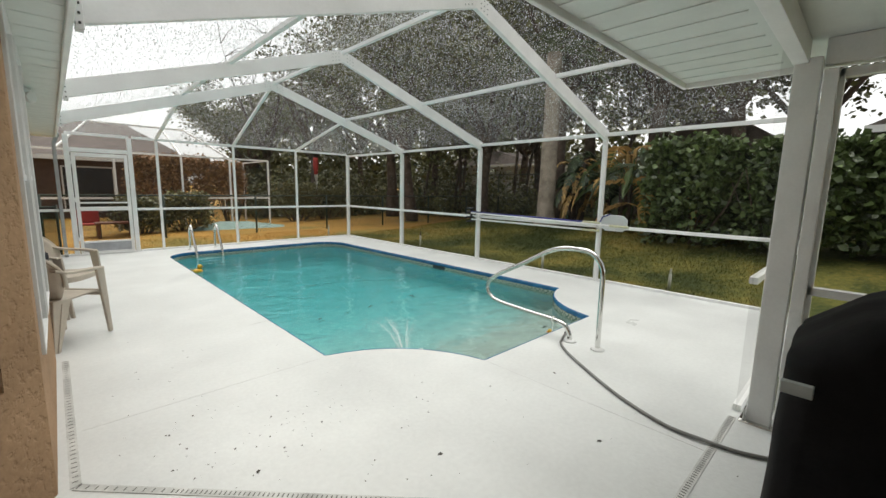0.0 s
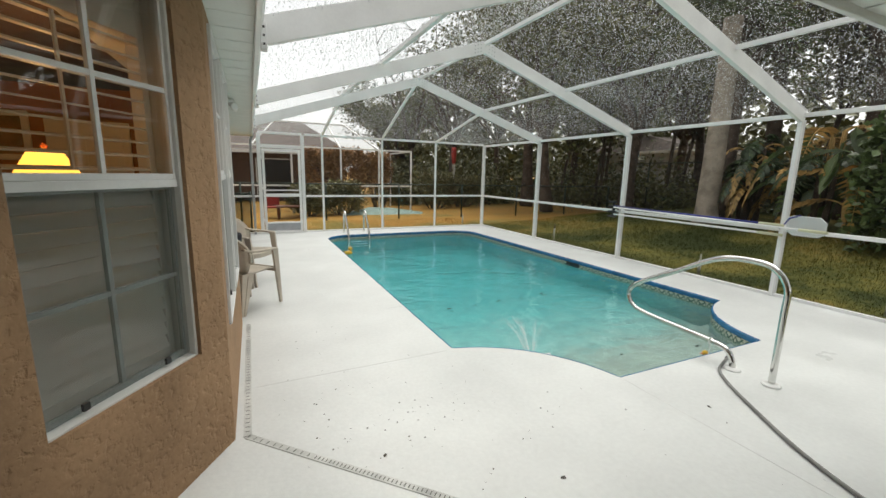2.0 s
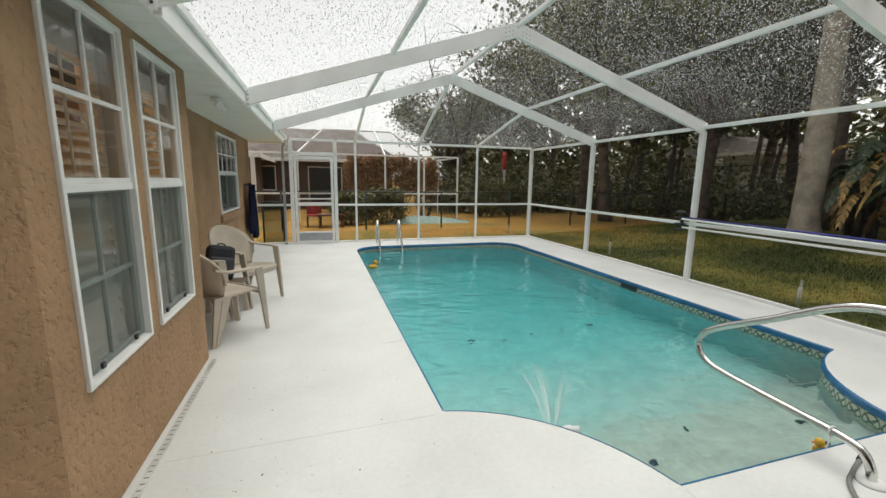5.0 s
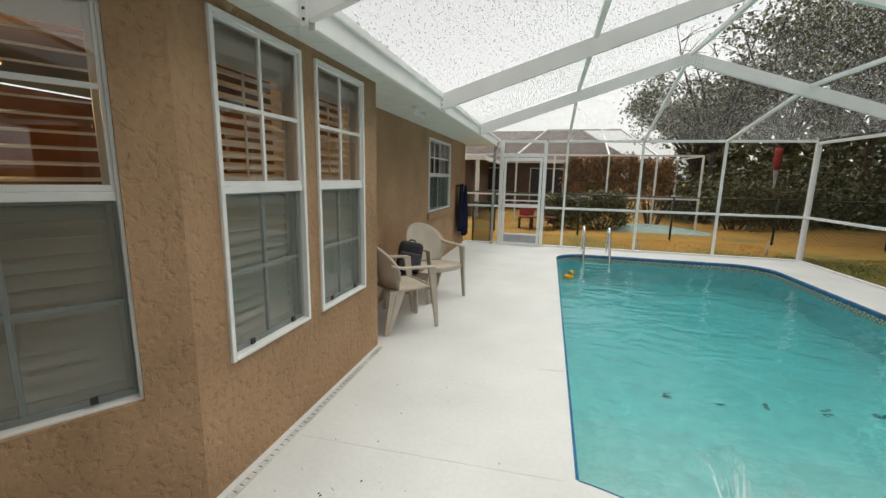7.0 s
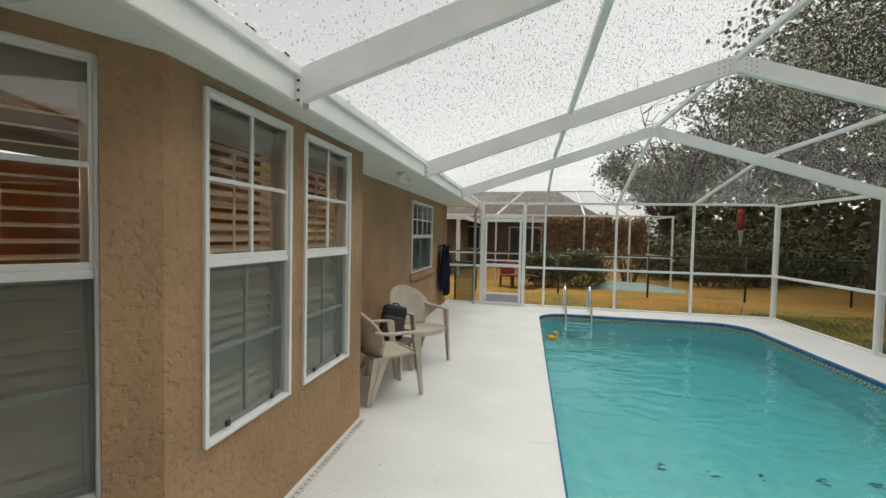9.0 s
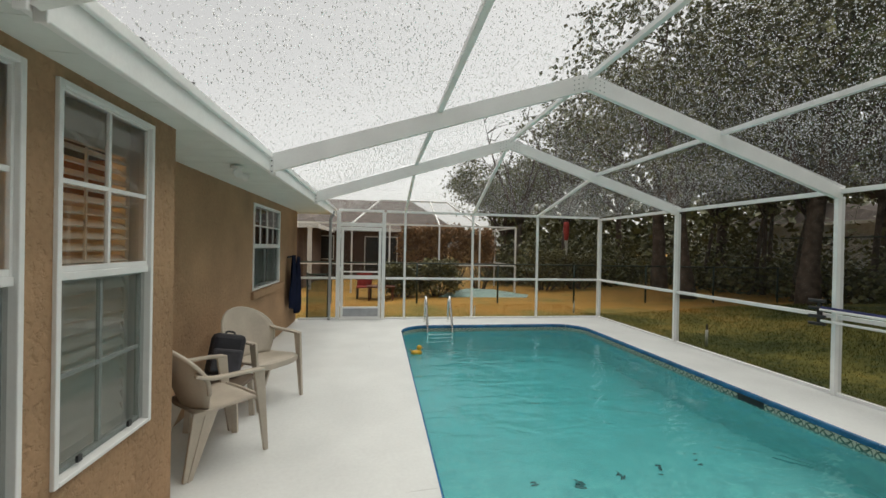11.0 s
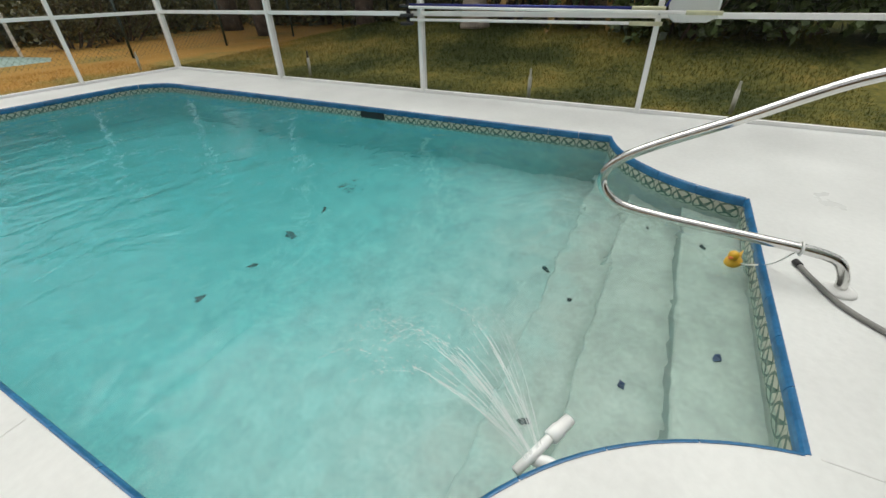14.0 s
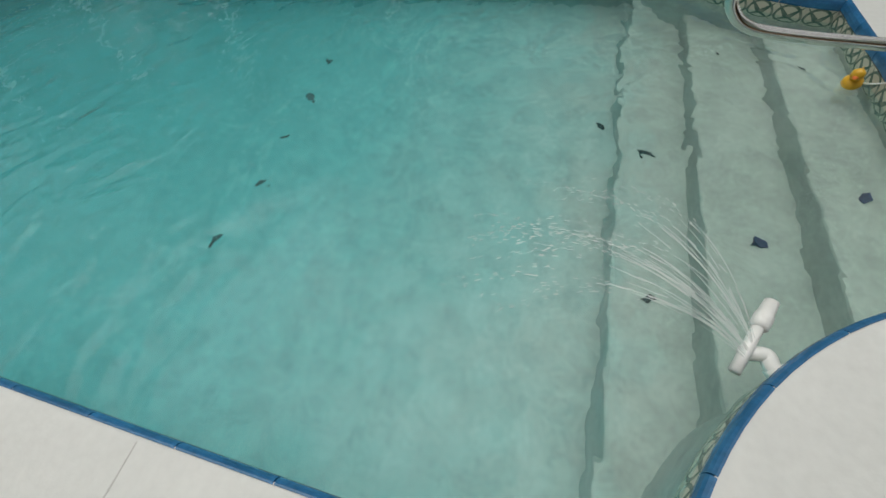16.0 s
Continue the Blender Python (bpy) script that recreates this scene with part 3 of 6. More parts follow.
# ---- screen enclosure ----
cage = thing("pool_enclosure", "white aluminium pool cage with black insect screens, wet from rain", "screen enclosure", kind="structure")
CX, CY, POST_TOP, RX, RZ, MID = 7.06, 11.42, 2.43, 3.82, 3.47, 0.935
BEAMS = (3.35, 6.06, 8.73)
END_Y = 0.72


def roof_z(x):
    """Height of the enclosure's roof line above x."""
    return 2.44 + (RZ - 2.44) * (x - FX) / (RX - FX) if x < RX else POST_TOP + (RZ - POST_TOP) * (CX - x) / (CX - RX)


for y in BEAMS:
    g = Geo()
    g.box((CX - 0.05, y - 0.025, 0), (CX + 0.05, y + 0.025, POST_TOP - 0.06))
    part("post", g, WHITE_ALU, cage, bevel=0.004)
    for a, b in (((FX + 0.02, 2.44), (RX, RZ)), ((RX, RZ), (CX + 0.02, POST_TOP - 0.02))):
        g = Geo()
        g.bar((a[0], y + (0.002 if a[0] < RX else 0), a[1]), (b[0], y, b[1]), 0.052 if a[0] < RX else 0.056, 0.17)
        part("beam", g, WHITE_ALU, cage, bevel=0.004)
for x in (CX, 5.43, RX, 2.22):
    g = Geo()
    if x != CX:
        g.box((x - 0.025, CY - 0.025, 0), (x + 0.025, CY + 0.025, POST_TOP + 0.02))
    else:
        g.box((x - 0.04, CY - 0.04, 0), (x + 0.04, CY + 0.04, POST_TOP + 0.02))
    part("post", g, WHITE_ALU, cage, bevel=0.004)
PURLIN = {2.22: 3.00, RX: RZ, 5.43: 2.97}
for x, z in PURLIN.items():
    for y0, y1 in ((1.46 if x < FE else 0.75, BEAMS[0]), (BEAMS[0], BEAMS[1]), (BEAMS[1], BEAMS[2])):
        g = Geo()
        g.bar((x, y0 + 0.03, z + 0.045), (x, y1 - 0.03, z + 0.045), 0.05, 0.05)
        part("purlin", g, WHITE_ALU, cage, bevel=0.003)
    g = Geo()
    g.bar((x, BEAMS[2] + 0.03, z + 0.03), (x, CY, POST_TOP + 0.04), 0.05, 0.05)
    part("hip_rafter", g, WHITE_ALU, cage, bevel=0.003)
for p, q in (((CX, 0.75), (CX, BEAMS[0])), ((CX, BEAMS[0]), (CX, BEAMS[1])), ((CX, BEAMS[1]), (CX, BEAMS[2])), ((CX, BEAMS[2]), (CX, CY)),
             ((1.76, CY), (2.22, CY)), ((2.22, CY), (RX, CY)), ((RX, CY), (5.43, CY)), ((5.43, CY), (CX, CY)), ((FX + 0.1, CY), (1.76, CY)), ((-0.16, CY), (0.72, CY))):
    d = (Vector(q) - Vector(p)).normalized() * 0.026
    top = 2.47 if p[1] == CY == q[1] else POST_TOP
    for name, z, h, w in (("eave_rail", top, 0.055, 0.05), ("chair_rail", MID, 0.05, 0.046), ("base_rail", 0.02, 0.04, 0.05)):
        if (name == "eave_rail" and p[0] < 0) or (name != "eave_rail" and (p[0], q[0]) == (FX + 0.1, 1.76)):
            continue
        g = Geo()
        g.bar((p[0] + d.x, p[1] + d.y, z), (q[0] - d.x, q[1] - d.y, z), w, h)
        part(name, g, WHITE_ALU, cage, bevel=0.003)


def screen(points, material):
    g = Geo()
    g.add(points, [tuple(range(len(points)))])
    return part("screen", g, material, cage)


for y0, y1 in ((0.75, BEAMS[0]), (BEAMS[0], BEAMS[1]), (BEAMS[1], BEAMS[2])):
    a, b = max(y0, 1.45), y1
    h = 0.075
    for (x0, z0), (x1, z1) in (((FX + 0.03, 2.46), (2.22, 3.0)), ((2.22, 3.0), (RX, RZ)), ((RX, RZ), (5.43, 2.97)), ((5.43, 2.97), (CX, POST_TOP - 0.03))):
        c = a if x1 < 5 else y0
        screen([(x0, c, z0 + h), (x1, c, z1 + h), (x1, b, z1 + h), (x0, b, z0 + h)], SCREEN_WET)
    screen([(CX, y0, 0.03), (CX, y1, 0.03), (CX, y1, POST_TOP), (CX, y0, POST_TOP)], SCREEN)
screen([(CX, BEAMS[2], 0.03), (CX, CY, 0.03), (CX, CY, POST_TOP), (CX, BEAMS[2], POST_TOP)], SCREEN)
YB = BEAMS[2]
for q in ([(FX, YB, 2.48), (2.22, YB, 3.06), (2.22, CY, 2.5), (FX, CY, 2.5)], [(2.22, YB, 3.06), (RX, YB, RZ + 0.06), (RX, CY, 2.5), (2.22, CY, 2.5)],
          [(RX, YB, RZ + 0.06), (5.43, YB, 3.03), (5.43, CY, 2.5), (RX, CY, 2.5)], [(5.43, YB, 3.03), (CX, YB, POST_TOP + 0.04), (CX, CY, 2.47), (5.43, CY, 2.5)]):
    screen(q, SCREEN_WET)
screen([(-0.15, CY, 0.03), (CX, CY, 0.03), (CX, CY, 2.46), (-0.15, CY, 2.46)], SCREEN)
screen([(3.75, END_Y, 0.03), (CX, END_Y, 0.03), (CX, END_Y, POST_TOP), (5.43, END_Y, 3.0), (FE, END_Y, 3.3), (3.75, END_Y, 2.4)], SCREEN)
for p, q, w in (((3.8, END_Y, MID), (CX, END_Y, MID), 0.046), ((3.8, END_Y, POST_TOP), (CX, END_Y, POST_TOP), 0.05), ((3.8, END_Y, 0.02), (CX, END_Y, 0.02), 0.05), ((FE, END_Y, 3.36), (CX, END_Y, POST_TOP), 0.05)):
    g = Geo()
    g.bar(p, q, 0.05, w)
    part("end_rail", g, WHITE_ALU, cage, bevel=0.003)
for x in (5.4, CX):
    g = Geo()
    g.box((x - 0.03, END_Y - 0.03, 0), (x + 0.03, END_Y + 0.03, POST_TOP))
    part("post", g, WHITE_ALU, cage, bevel=0.004)

# raindrops hanging in the mesh of the roof, thicker in some places
RAIN = bpy.data.materials.new("hanging_rain_water")
RAIN.use_nodes = True
rn, rl = RAIN.node_tree.nodes, RAIN.node_tree.links
rn.remove(rn["Principled BSDF"])
glow_, back_, thin_ = rn.new("ShaderNodeBsdfTranslucent"), rn.new("ShaderNodeBsdfDiffuse"), rn.new("ShaderNodeBsdfTransparent")
mix_a, mix_b = rn.new("ShaderNodeMixShader"), rn.new("ShaderNodeMixShader")
glow_.inputs["Color"].default_value = back_.inputs["Color"].default_value = (0.74, 0.76, 0.76, 1)
mix_a.inputs[0].default_value, mix_b.inputs[0].default_value = 0.25, 0.12
rl.new(glow_.outputs[0], mix_a.inputs[1])
rl.new(back_.outputs[0], mix_a.inputs[2])
rl.new(mix_a.outputs[0], mix_b.inputs[1])
rl.new(thin_.outputs[0], mix_b.inputs[2])
rl.new(mix_b.outputs[0], rn["Material Output"].inputs["Surface"])
rng = random.Random(17)
rain = Geo()
clumps = [(rng.uniform(FX, CX), rng.uniform(0.8, CY), 0.25 + 0.5 * rng.random()) for _ in range(90)]
while len(rain.v) < 4 * 80000:
    if rng.random() < 0.6:
        cx, cy, cr = clumps[int(rng.random() * 90)]
        x, y = rng.gauss(cx, cr), rng.gauss(cy, cr)
    else:
        x, y = rng.uniform(FX + 0.05, CX - 0.03), rng.uniform(0.8, CY - 0.05)
    if not (FX + 0.05 < x < CX - 0.03 and 0.8 < y < CY - 0.05) or (y < 1.5 and x < FE + 0.1):
        continue
    z = roof_z(x) + 0.07 if y < YB else (roof_z(x) + 0.05) * (CY - y) / (CY - YB) + 2.5 * (y - YB) / (CY - YB)
    r, a = 0.0022 + 0.004 * rng.random() ** 2, rng.random() * 2.1
    k = len(rain.v)
    rain.v += [(x + r * math.cos(a + q), y + r * math.sin(a + q), z) for q in (0.0, 2.09, 4.19)] + [(x, y, z - r * 2.6)]
    rain.f += [(k, k + 1, k + 3), (k + 1, k + 2, k + 3), (k + 2, k, k + 3)]
drops = tagged(part("raindrops", rain, RAIN), "raindrops hanging in the mesh of the roof screens", "raindrops", kind="stuff")

for y in BEAMS:
    g = Geo()
    g.box((FX + 0.021, y - 0.04, 2.33), (FX + 0.06, y - 0.0285, 2.484)).box((FX + 0.021, y + 0.0305, 2.33), (FX + 0.06, y + 0.042, 2.484))
    part("bracket", g, WHITE_ALU, cage, bevel=0.003)
    for s_ in (-1, 1):
        g = Geo()
        for z in (2.36, 2.41, 2.46):
            g.box((FX + 0.035, y + s_ * 0.043 - 0.004, z - 0.006), (FX + 0.047, y + s_ * 0.043 + 0.004, z + 0.006))
        part("screws", g, DARK, cage)
    for sx in (-1, 1):
        g = Geo()
        for k in range(3):
            for h in (-0.05, 0.0, 0.05):
                x = RX + sx * (0.07 + 0.05 * k)
                z = RZ - abs(x - RX) * 0.325 + h
                g.box((x - 0.006, y - 0.033, z - 0.006), (x + 0.006, y - 0.0285, z + 0.006))
        part("screws", g, GREY_VINYL, cage)


# ---- windows ----
def window(name, p, d, width, z0, z1, mid, cols, rows_up, cols_low, rows_low, label, shutters=True, slope=34):
    """A single-hung window in a hole that begins at p and runs along d; x along the wall, y into the house."""
    d = Vector(d).normalized()
    m = Matrix(((d.x, -d.y, 0, p[0]), (d.y, d.x, 0, p[1]), (0, 0, 1, 0), (0, 0, 0, 1)))
    w = thing(name, label, "window", at=m, kind="structure")
    t = 0.014
    g = Geo()
    g.box((-0.012, -0.018, z0 - 0.012), (t, 0.07, z1 + 0.012)).box((width - t, -0.018, z0 - 0.012), (width + 0.012, 0.07, z1 + 0.012))
    g.box((t, -0.018, z1 - t), (width - t, 0.07, z1 + 0.012)).box((t, -0.018, z0 - 0.012), (width - t, 0.07, z0 + t * 0.7))
    part("window_frame", g, VINYL, w, bevel=0.004)
    g = Geo()
    g.box((t, -0.004, mid - 0.02), (width - t, 0.05, mid + 0.016))
    part("meeting_rail", g, VINYL, w, bevel=0.004)
    for (a, b, nc, nr, y, ma, nm) in ((mid + 0.016, z1 - t, cols, rows_up, 0.014, VINYL, "upper_sash"), (z0 + t * 0.7, mid - 0.02, cols_low, rows_low, 0.044, GREY_VINYL, "lower_sash")):
        g = Geo()
        s = 0.013
        g.box((t, y - 0.012, a), (t + s, y + 0.012, b)).box((width - t - s, y - 0.012, a), (width - t, y + 0.012, b))
        g.box((t + s, y - 0.012, b - s), (width - t - s, y + 0.012, b)).box((t + s, y - 0.012, a), (width - t - s, y + 0.012, a + s * 2))
        part(nm, g, ma, w, bevel=0.002)
        for i in range(1, nc):
            x = t + (width - 2 * t) * i / nc
            g = Geo()
            g.box((x - 0.0095, y - 0.01, a + s * 2), (x + 0.0095, y + 0.01, b - s))
            part("muntin", g, ma, w, bevel=0.002)
        for i in range(1, nr):
            z = a + (b - a) * i / nr
            g = Geo()
            g.box((t + s, y - 0.009, z - 0.011), (width - t - s, y + 0.009, z + 0.011))
            part("muntin", g, ma, w, bevel=0.002)
        g = Geo()
        g.add([(t, y + 0.003, a), (width - t, y + 0.003, a), (width - t, y + 0.003, b), (t, y + 0.003, b)], [(0, 1, 2, 3)])
        pane = part("pane", g, PANE, w)
        pane.visible_shadow = False
    g = Geo()
    y = 0.016
    g.add([(t, y, z0 + 0.02), (width - t, y, z0 + 0.02), (width - t, y, mid - 0.02), (t, y, mid - 0.02)], [(0, 1, 2, 3)])
    part("insect_screen", g, WIN_SCREEN, w)
    for x in (width * 0.24, width * 0.78):
        g = Geo()
        g.box((x - 0.013, 0.002, z0 + 0.025), (x + 0.013, 0.014, z0 + 0.055))
        part("latch", g, DARK, w, "small black plastic latch")
    g = Geo()
    for x in (-0.004, width - 0.008):
        g.box((x, 0.07, z0 - 0.01), (x + 0.012, 0.2, z1 + 0.01))
    g.box((0.008, 0.07, z1 - 0.004), (width - 0.008, 0.2, z1 + 0.01)).box((0.008, 0.07, z0 - 0.01), (width - 0.008, 0.2, z0 + 0.004))
    part("reveal", g, VINYL, w)
    if shutters:
        g = Geo()
        y0, y1 = 0.1, 0.13
        s = 0.035
        g.box((0.01, y0, z0), (0.01 + s, y1, z1)).box((width - 0.01 - s, y0, z0), (width - 0.01, y1, z1))
        g.box((0.01 + s, y0, z1 - 0.19), (width - 0.01 - s, y1, z1)).box((0.01 + s, y0, mid - 0.04), (width - 0.01 - s, y1, mid + 0.03)).box((0.01 + s, y0, z0), (width - 0.01 - s, y1, z0 + 0.06))
        part("shutter_frame", g, SLAT, w, bevel=0.003)
        for a, b, tilt, pitch in ((mid + 0.03, z1 - 0.19, slope, 0.056), (z0 + 0.06, mid - 0.04, 68, 0.062)):
            k = int((b - a) / pitch)
            g = Geo()
            g.box((0.045, -pitch * 0.54, -0.004), (width - 0.045, pitch * 0.54, 0.004))
            me = g.mesh("slat")
            for i in range(k):
                part("slat", me, SLAT, w, at=Matrix.Translation((0, 0.115, a + (i + 0.5) * (b - a) / k)) @ pose(0, 0, 0, tilt))
        g = Geo()
        g.box((width * 0.42, 0.074, mid + 0.06), (width * 0.42 + 0.01, 0.084, z1 - 0.21))
        part("tilt_rod", g, SLAT, w)
    return w


window("window_1", F0 - FACE * 0.212 + Vector((FACE.y, -FACE.x, 0)) * 0.04, -FACE, 0.735, WZ0 - 0.026, WZ1, WMID - 0.016, 2, 2, 2, 2, "white single-hung bay window with shutters before a lit room", slope=8)
window("window_2", (BAY0.x, BAY0.y + 0.215), BAY1 - BAY0, 0.68, WZ0, WZ1, WMID, 2, 2, 2, 2, "white single-hung window with half-open plantation shutters")
window("window_3", (BAY0.x + 0.005, BAY0.y + 1.07), BAY1 - BAY0, 0.68, WZ0, WZ1, WMID, 2, 2, 2, 2, "white single-hung window with half-open plantation shutters")
window("window_4", (WALL_X, 8.24), (0, 1), 1.52, 1.0, 2.26, 1.63, 4, 2, 2, 1, "white double-hung window with grilles and dark lower panes", shutters=False)
g = Geo()
g.box((WALL_X - 0.02, 8.16, 0.86), (WALL_X + 0.045, 10.1, 0.975))
setting("trim_sill", g, STUCCO, "tan stucco sill band under the window", "sill", bevel=0.01)

# ---- the lit room behind the bay, and an added dark box behind window 4 ----
# low grey that puts the dimness of an unlit room into the walls
DUSK = mat("room_gloom_grey", (0.1, 0.1, 0.1), 0.8)
WOOD = mat("red_brown_wood", (0.18, 0.06, 0.03), 0.45, vary=0.3, scale=3)
g = Geo()
g.box((-3.4, 0.9, 0.0), (-3.3, 6.2, 2.4)).box((-3.3, 0.9, 0.0), (F0.x - 0.21, 1.0, 2.4)).box((-3.3, 6.1, 0), (WALL_X - 0.21, 6.2, 2.4))
setting("wall_room", g, ROOM, "warm orange painted room wall seen through the shutters", "wall")
g = Geo()
g.prism([(-3.3, 1.0), (-0.5, 1.0), (-0.5, 2.0), (0.1, 3.0), (0.1, 4.65), (-0.4, 5.45), (-0.4, 6.1), (-3.3, 6.1)], -0.02, 0.012)
setting("floor_room", g, WOOD, "red-brown wooden floor of the lit room", "floor")
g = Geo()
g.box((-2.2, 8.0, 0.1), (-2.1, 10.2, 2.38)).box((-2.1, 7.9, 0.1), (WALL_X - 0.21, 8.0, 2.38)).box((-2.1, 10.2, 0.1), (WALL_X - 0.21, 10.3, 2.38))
setting("wall_dark_box", g, DUSK, "added box walls behind the window, coloured dark for an unlit room", "wall")
lamp = thing("chandelier", "three-arm chandelier with glowing frosted amber glass shades", "chandelier", at=pose(-1.41, 3.0, 2.4))
g = Geo()
g.tube([(0, 0, 0), (0, 0, -0.16)], 0.012).lathe([(0.001, -0.16), (0.03, -0.17), (0.035, -0.2), (0.001, -0.24)], 12).lathe([(0.001, -0.0), (0.05, -0.004), (0.05, -0.02), (0.001, -0.03)], 14)
part("stem", g, mat("bronze", (0.1, 0.06, 0.04), 0.4, metal=0.8), lamp, "dark bronze stem")
SHADE = glow_mat("lit_amber_glass", (1.0, 0.45, 0.12), 1.8)
for k in range(3):
    a = 0.5 + k * math.tau / 3
    c, s = math.cos(a) * 0.17, math.sin(a) * 0.17
    g = Geo()
    g.tube(smooth_path([(0, 0, -0.2), (c * 0.5, s * 0.5, -0.23), (c, s, -0.18), (c, s, -0.15)]), 0.008, 8)
    part("arm", g, bpy.data.materials["bronze"], lamp)
    g = Geo()
    g.lathe([(0.025, -0.12), (0.035, -0.15), (0.05, -0.2), (0.075, -0.225), (0.07, -0.225), (0.03, -0.15)], 14)
    sh = part("shade", g, SHADE, lamp, "glowing amber glass shade", smooth=True, at=Matrix.Translation((c, s, 0.02)))
for i, (x, y, z, e) in enumerate(((-1.41, 3.0, 2.0, 4.5), (-0.738, 4.0, 1.72, 1.6))):
    b = new("room_bulb", bpy.data.lights.new("room_bulb", "POINT"))
    b.data.energy, b.data.color, b.data.shadow_soft_size = e, (1.0, 0.55, 0.22), 0.08
    b.location = (x, y, z)
tl = thing("table_lamp", "table lamp with a glowing yellow shade on a wooden cabinet", "lamp", at=pose(-0.738, 4.0, 1.112))
g = Geo()
g.lathe([(0.21, 0.36), (0.085, 0.571), (0.08, 0.571), (0.2, 0.362)], 8)
part("shade", g, glow_mat("lit_yellow_shade", (1.0, 0.42, 0.06), 0.8), tl, "glowing yellow shade", smooth=True)
g = Geo()
g.lathe([(0.08, 0), (0.08, 0.02), (0.03, 0.05), (0.05, 0.15), (0.015, 0.3), (0.012, 0.58), (0.02, 0.595), (0.012, 0.62)], 14)
part("base", g, WOOD, tl, smooth=True)
cab = thing("cabinet", "red-brown wooden cabinet in the lit room", "cabinet", at=pose(-0.8, 4.12, 0.012))
g = Geo()
g.box((-0.5, -0.3, 0.0), (0.5, 0.3, 1.1))
part("body", g, WOOD, cab, bevel=0.01)
for x in (-0.48, 0.02):
    g = Geo()
    g.box((x, -0.318, 0.1), (x + 0.46, -0.302, 1.05))
    part("door", g, WOOD, cab, bevel=0.006)
art = thing("picture_frame", "wide picture in a cream frame on the room wall", "picture", at=pose(-1.95, 6.098, 1.62))
g = Geo()
g.box((-0.42, -0.03, 0), (0.42, 0, 0.5))
part("frame", g, SLAT, art, bevel=0.008)
g = Geo()
g.box((-0.36, -0.034, 0.06), (0.36, -0.03, 0.44))
part("print", g, mat("ochre_print", (0.45, 0.26, 0.1), 0.7, vary=0.3, scale=4), art)
inner = thing("door_2", "cream panelled inner door in the lit room", "door", at=pose(-1.05, 6.098, 0.012), kind="structure")
g = Geo()
g.box((-0.36, -0.035, 0.0), (0.36, 0, 2.04))
part("door_leaf", g, SLAT, inner, bevel=0.004)
for x in (-0.29, 0.03):
    for z0, z1 in ((0.15, 0.85), (1.0, 1.9)):
        g = Geo()
        g.box((x, -0.045, z0), (x + 0.26, -0.034, z1))
        part("panel", g, SLAT, inner, bevel=0.006)
g = Geo()
g.lathe([(0.012, 0.0), (0.012, 0.03), (0.028, 0.04), (0.028, 0.06), (0.01, 0.068)], 12, Matrix.Translation((0.31, -0.035, 1.0)) @ pose(0, 0, 0, 90))
part("knob", g, STEEL, inner)

# ---- porch column and header ----
g = Geo()
g.box((2.44, 0.58, 2.27), (3.685, 0.655, 2.398)).box((3.72, -2.6, 2.25), (3.78, 0.515, 2.398))
setting("beam_porch", g, WHITE_ALU, "white boxed header beam along the porch opening", "beam", bevel=0.004)
col = thing("porch_column", "white aluminium corner column with a bolted foot, scuffed", "column", at=pose(3.735, 0.585, 0))
g = Geo()
g.box((-0.045, -0.065, 0), (0.045, 0.065, 2.3))
part("shaft", g, WHITE_ALU, col, bevel=0.006)
g = Geo()
g.box((-0.05, -0.14, 0.02), (0.05, -0.075, 2.22))
part("door_stop", g, WHITE_ALU, col, bevel=0.004)
g = Geo()
g.box((-0.09, -0.1, 0), (0.09, 0.1, 0.012)).box((-0.075, 0.07, 0), (0.0, 0.078, 0.09))
part("foot_plate", g, STEEL, col, bevel=0.003)
for x in (-0.075, 0.075):
    g = Geo()
    g.lathe([(0.011, 0.012), (0.011, 0.02), (0.006, 0.022)], 8, Matrix.Translation((x, 0.085, 0)))
    part("bolt", g, STEEL, col)
pscr = thing("porch_screen_wall", "white framed insect screen wall of the porch", "screen wall", kind="structure")
for z in (0.03, 0.93, 2.2):
    g = Geo()
    g.box((3.73, -2.6, z - 0.025), (3.79, 0.5, z + 0.025))
    part("rail", g, WHITE_ALU, pscr, bevel=0.003)
for y in (-1.0, 0.42):
    g = Geo()
    g.box((3.73, y, 0), (3.79, y + 0.05, 2.22))
    part("post", g, WHITE_ALU, pscr, bevel=0.003)
g = Geo()
g.add([(3.76, -2.6, 0), (3.76, 0.5, 0), (3.76, 0.5, 2.22), (3.76, -2.6, 2.22)], [(0, 1, 2, 3)])
part("screen", g, SCREEN, pscr)

# ---- covered grill beside the column ----
grill = thing("barbecue_grill", "gas barbecue under a black fitted vinyl cover", "grill", at=pose(2.95, 0.0, 0))
bm = bmesh.new()
prof = [(0.0, 0.5, 0.43), (0.55, 0.49, 0.42), (0.84, 0.48, 0.41), (0.88, 0.47, 0.40), (1.05, 0.42, 0.2), (1.12, 0.36, 0.05)]
rings = []
for z, hx, hy in prof:
    rr = []
    for k in range(48):
        a = k * math.tau / 48
        c, s = math.cos(a), math.sin(a)
        q = (abs(c) ** 6 + abs(s) ** 6) ** (-1 / 6)
        w = 0.012 * math.sin(a * 11 + z * 3) * (1 - z * 0.6)
        rr.append(bm.verts.new((hx * c * q + w * c, hy * s * q + w * s, z + 0.01 * math.sin(a * 5))))
    rings.append(rr)
for a, b in zip(rings, rings[1:]):
    for k in range(48):
        bm.faces.new((a[k], a[(k + 1) % 48], b[(k + 1) % 48], b[k]))
bm.faces.new(rings[-1])
me = bpy.data.meshes.new("cover")
bm.to_mesh(me)
bm.free()
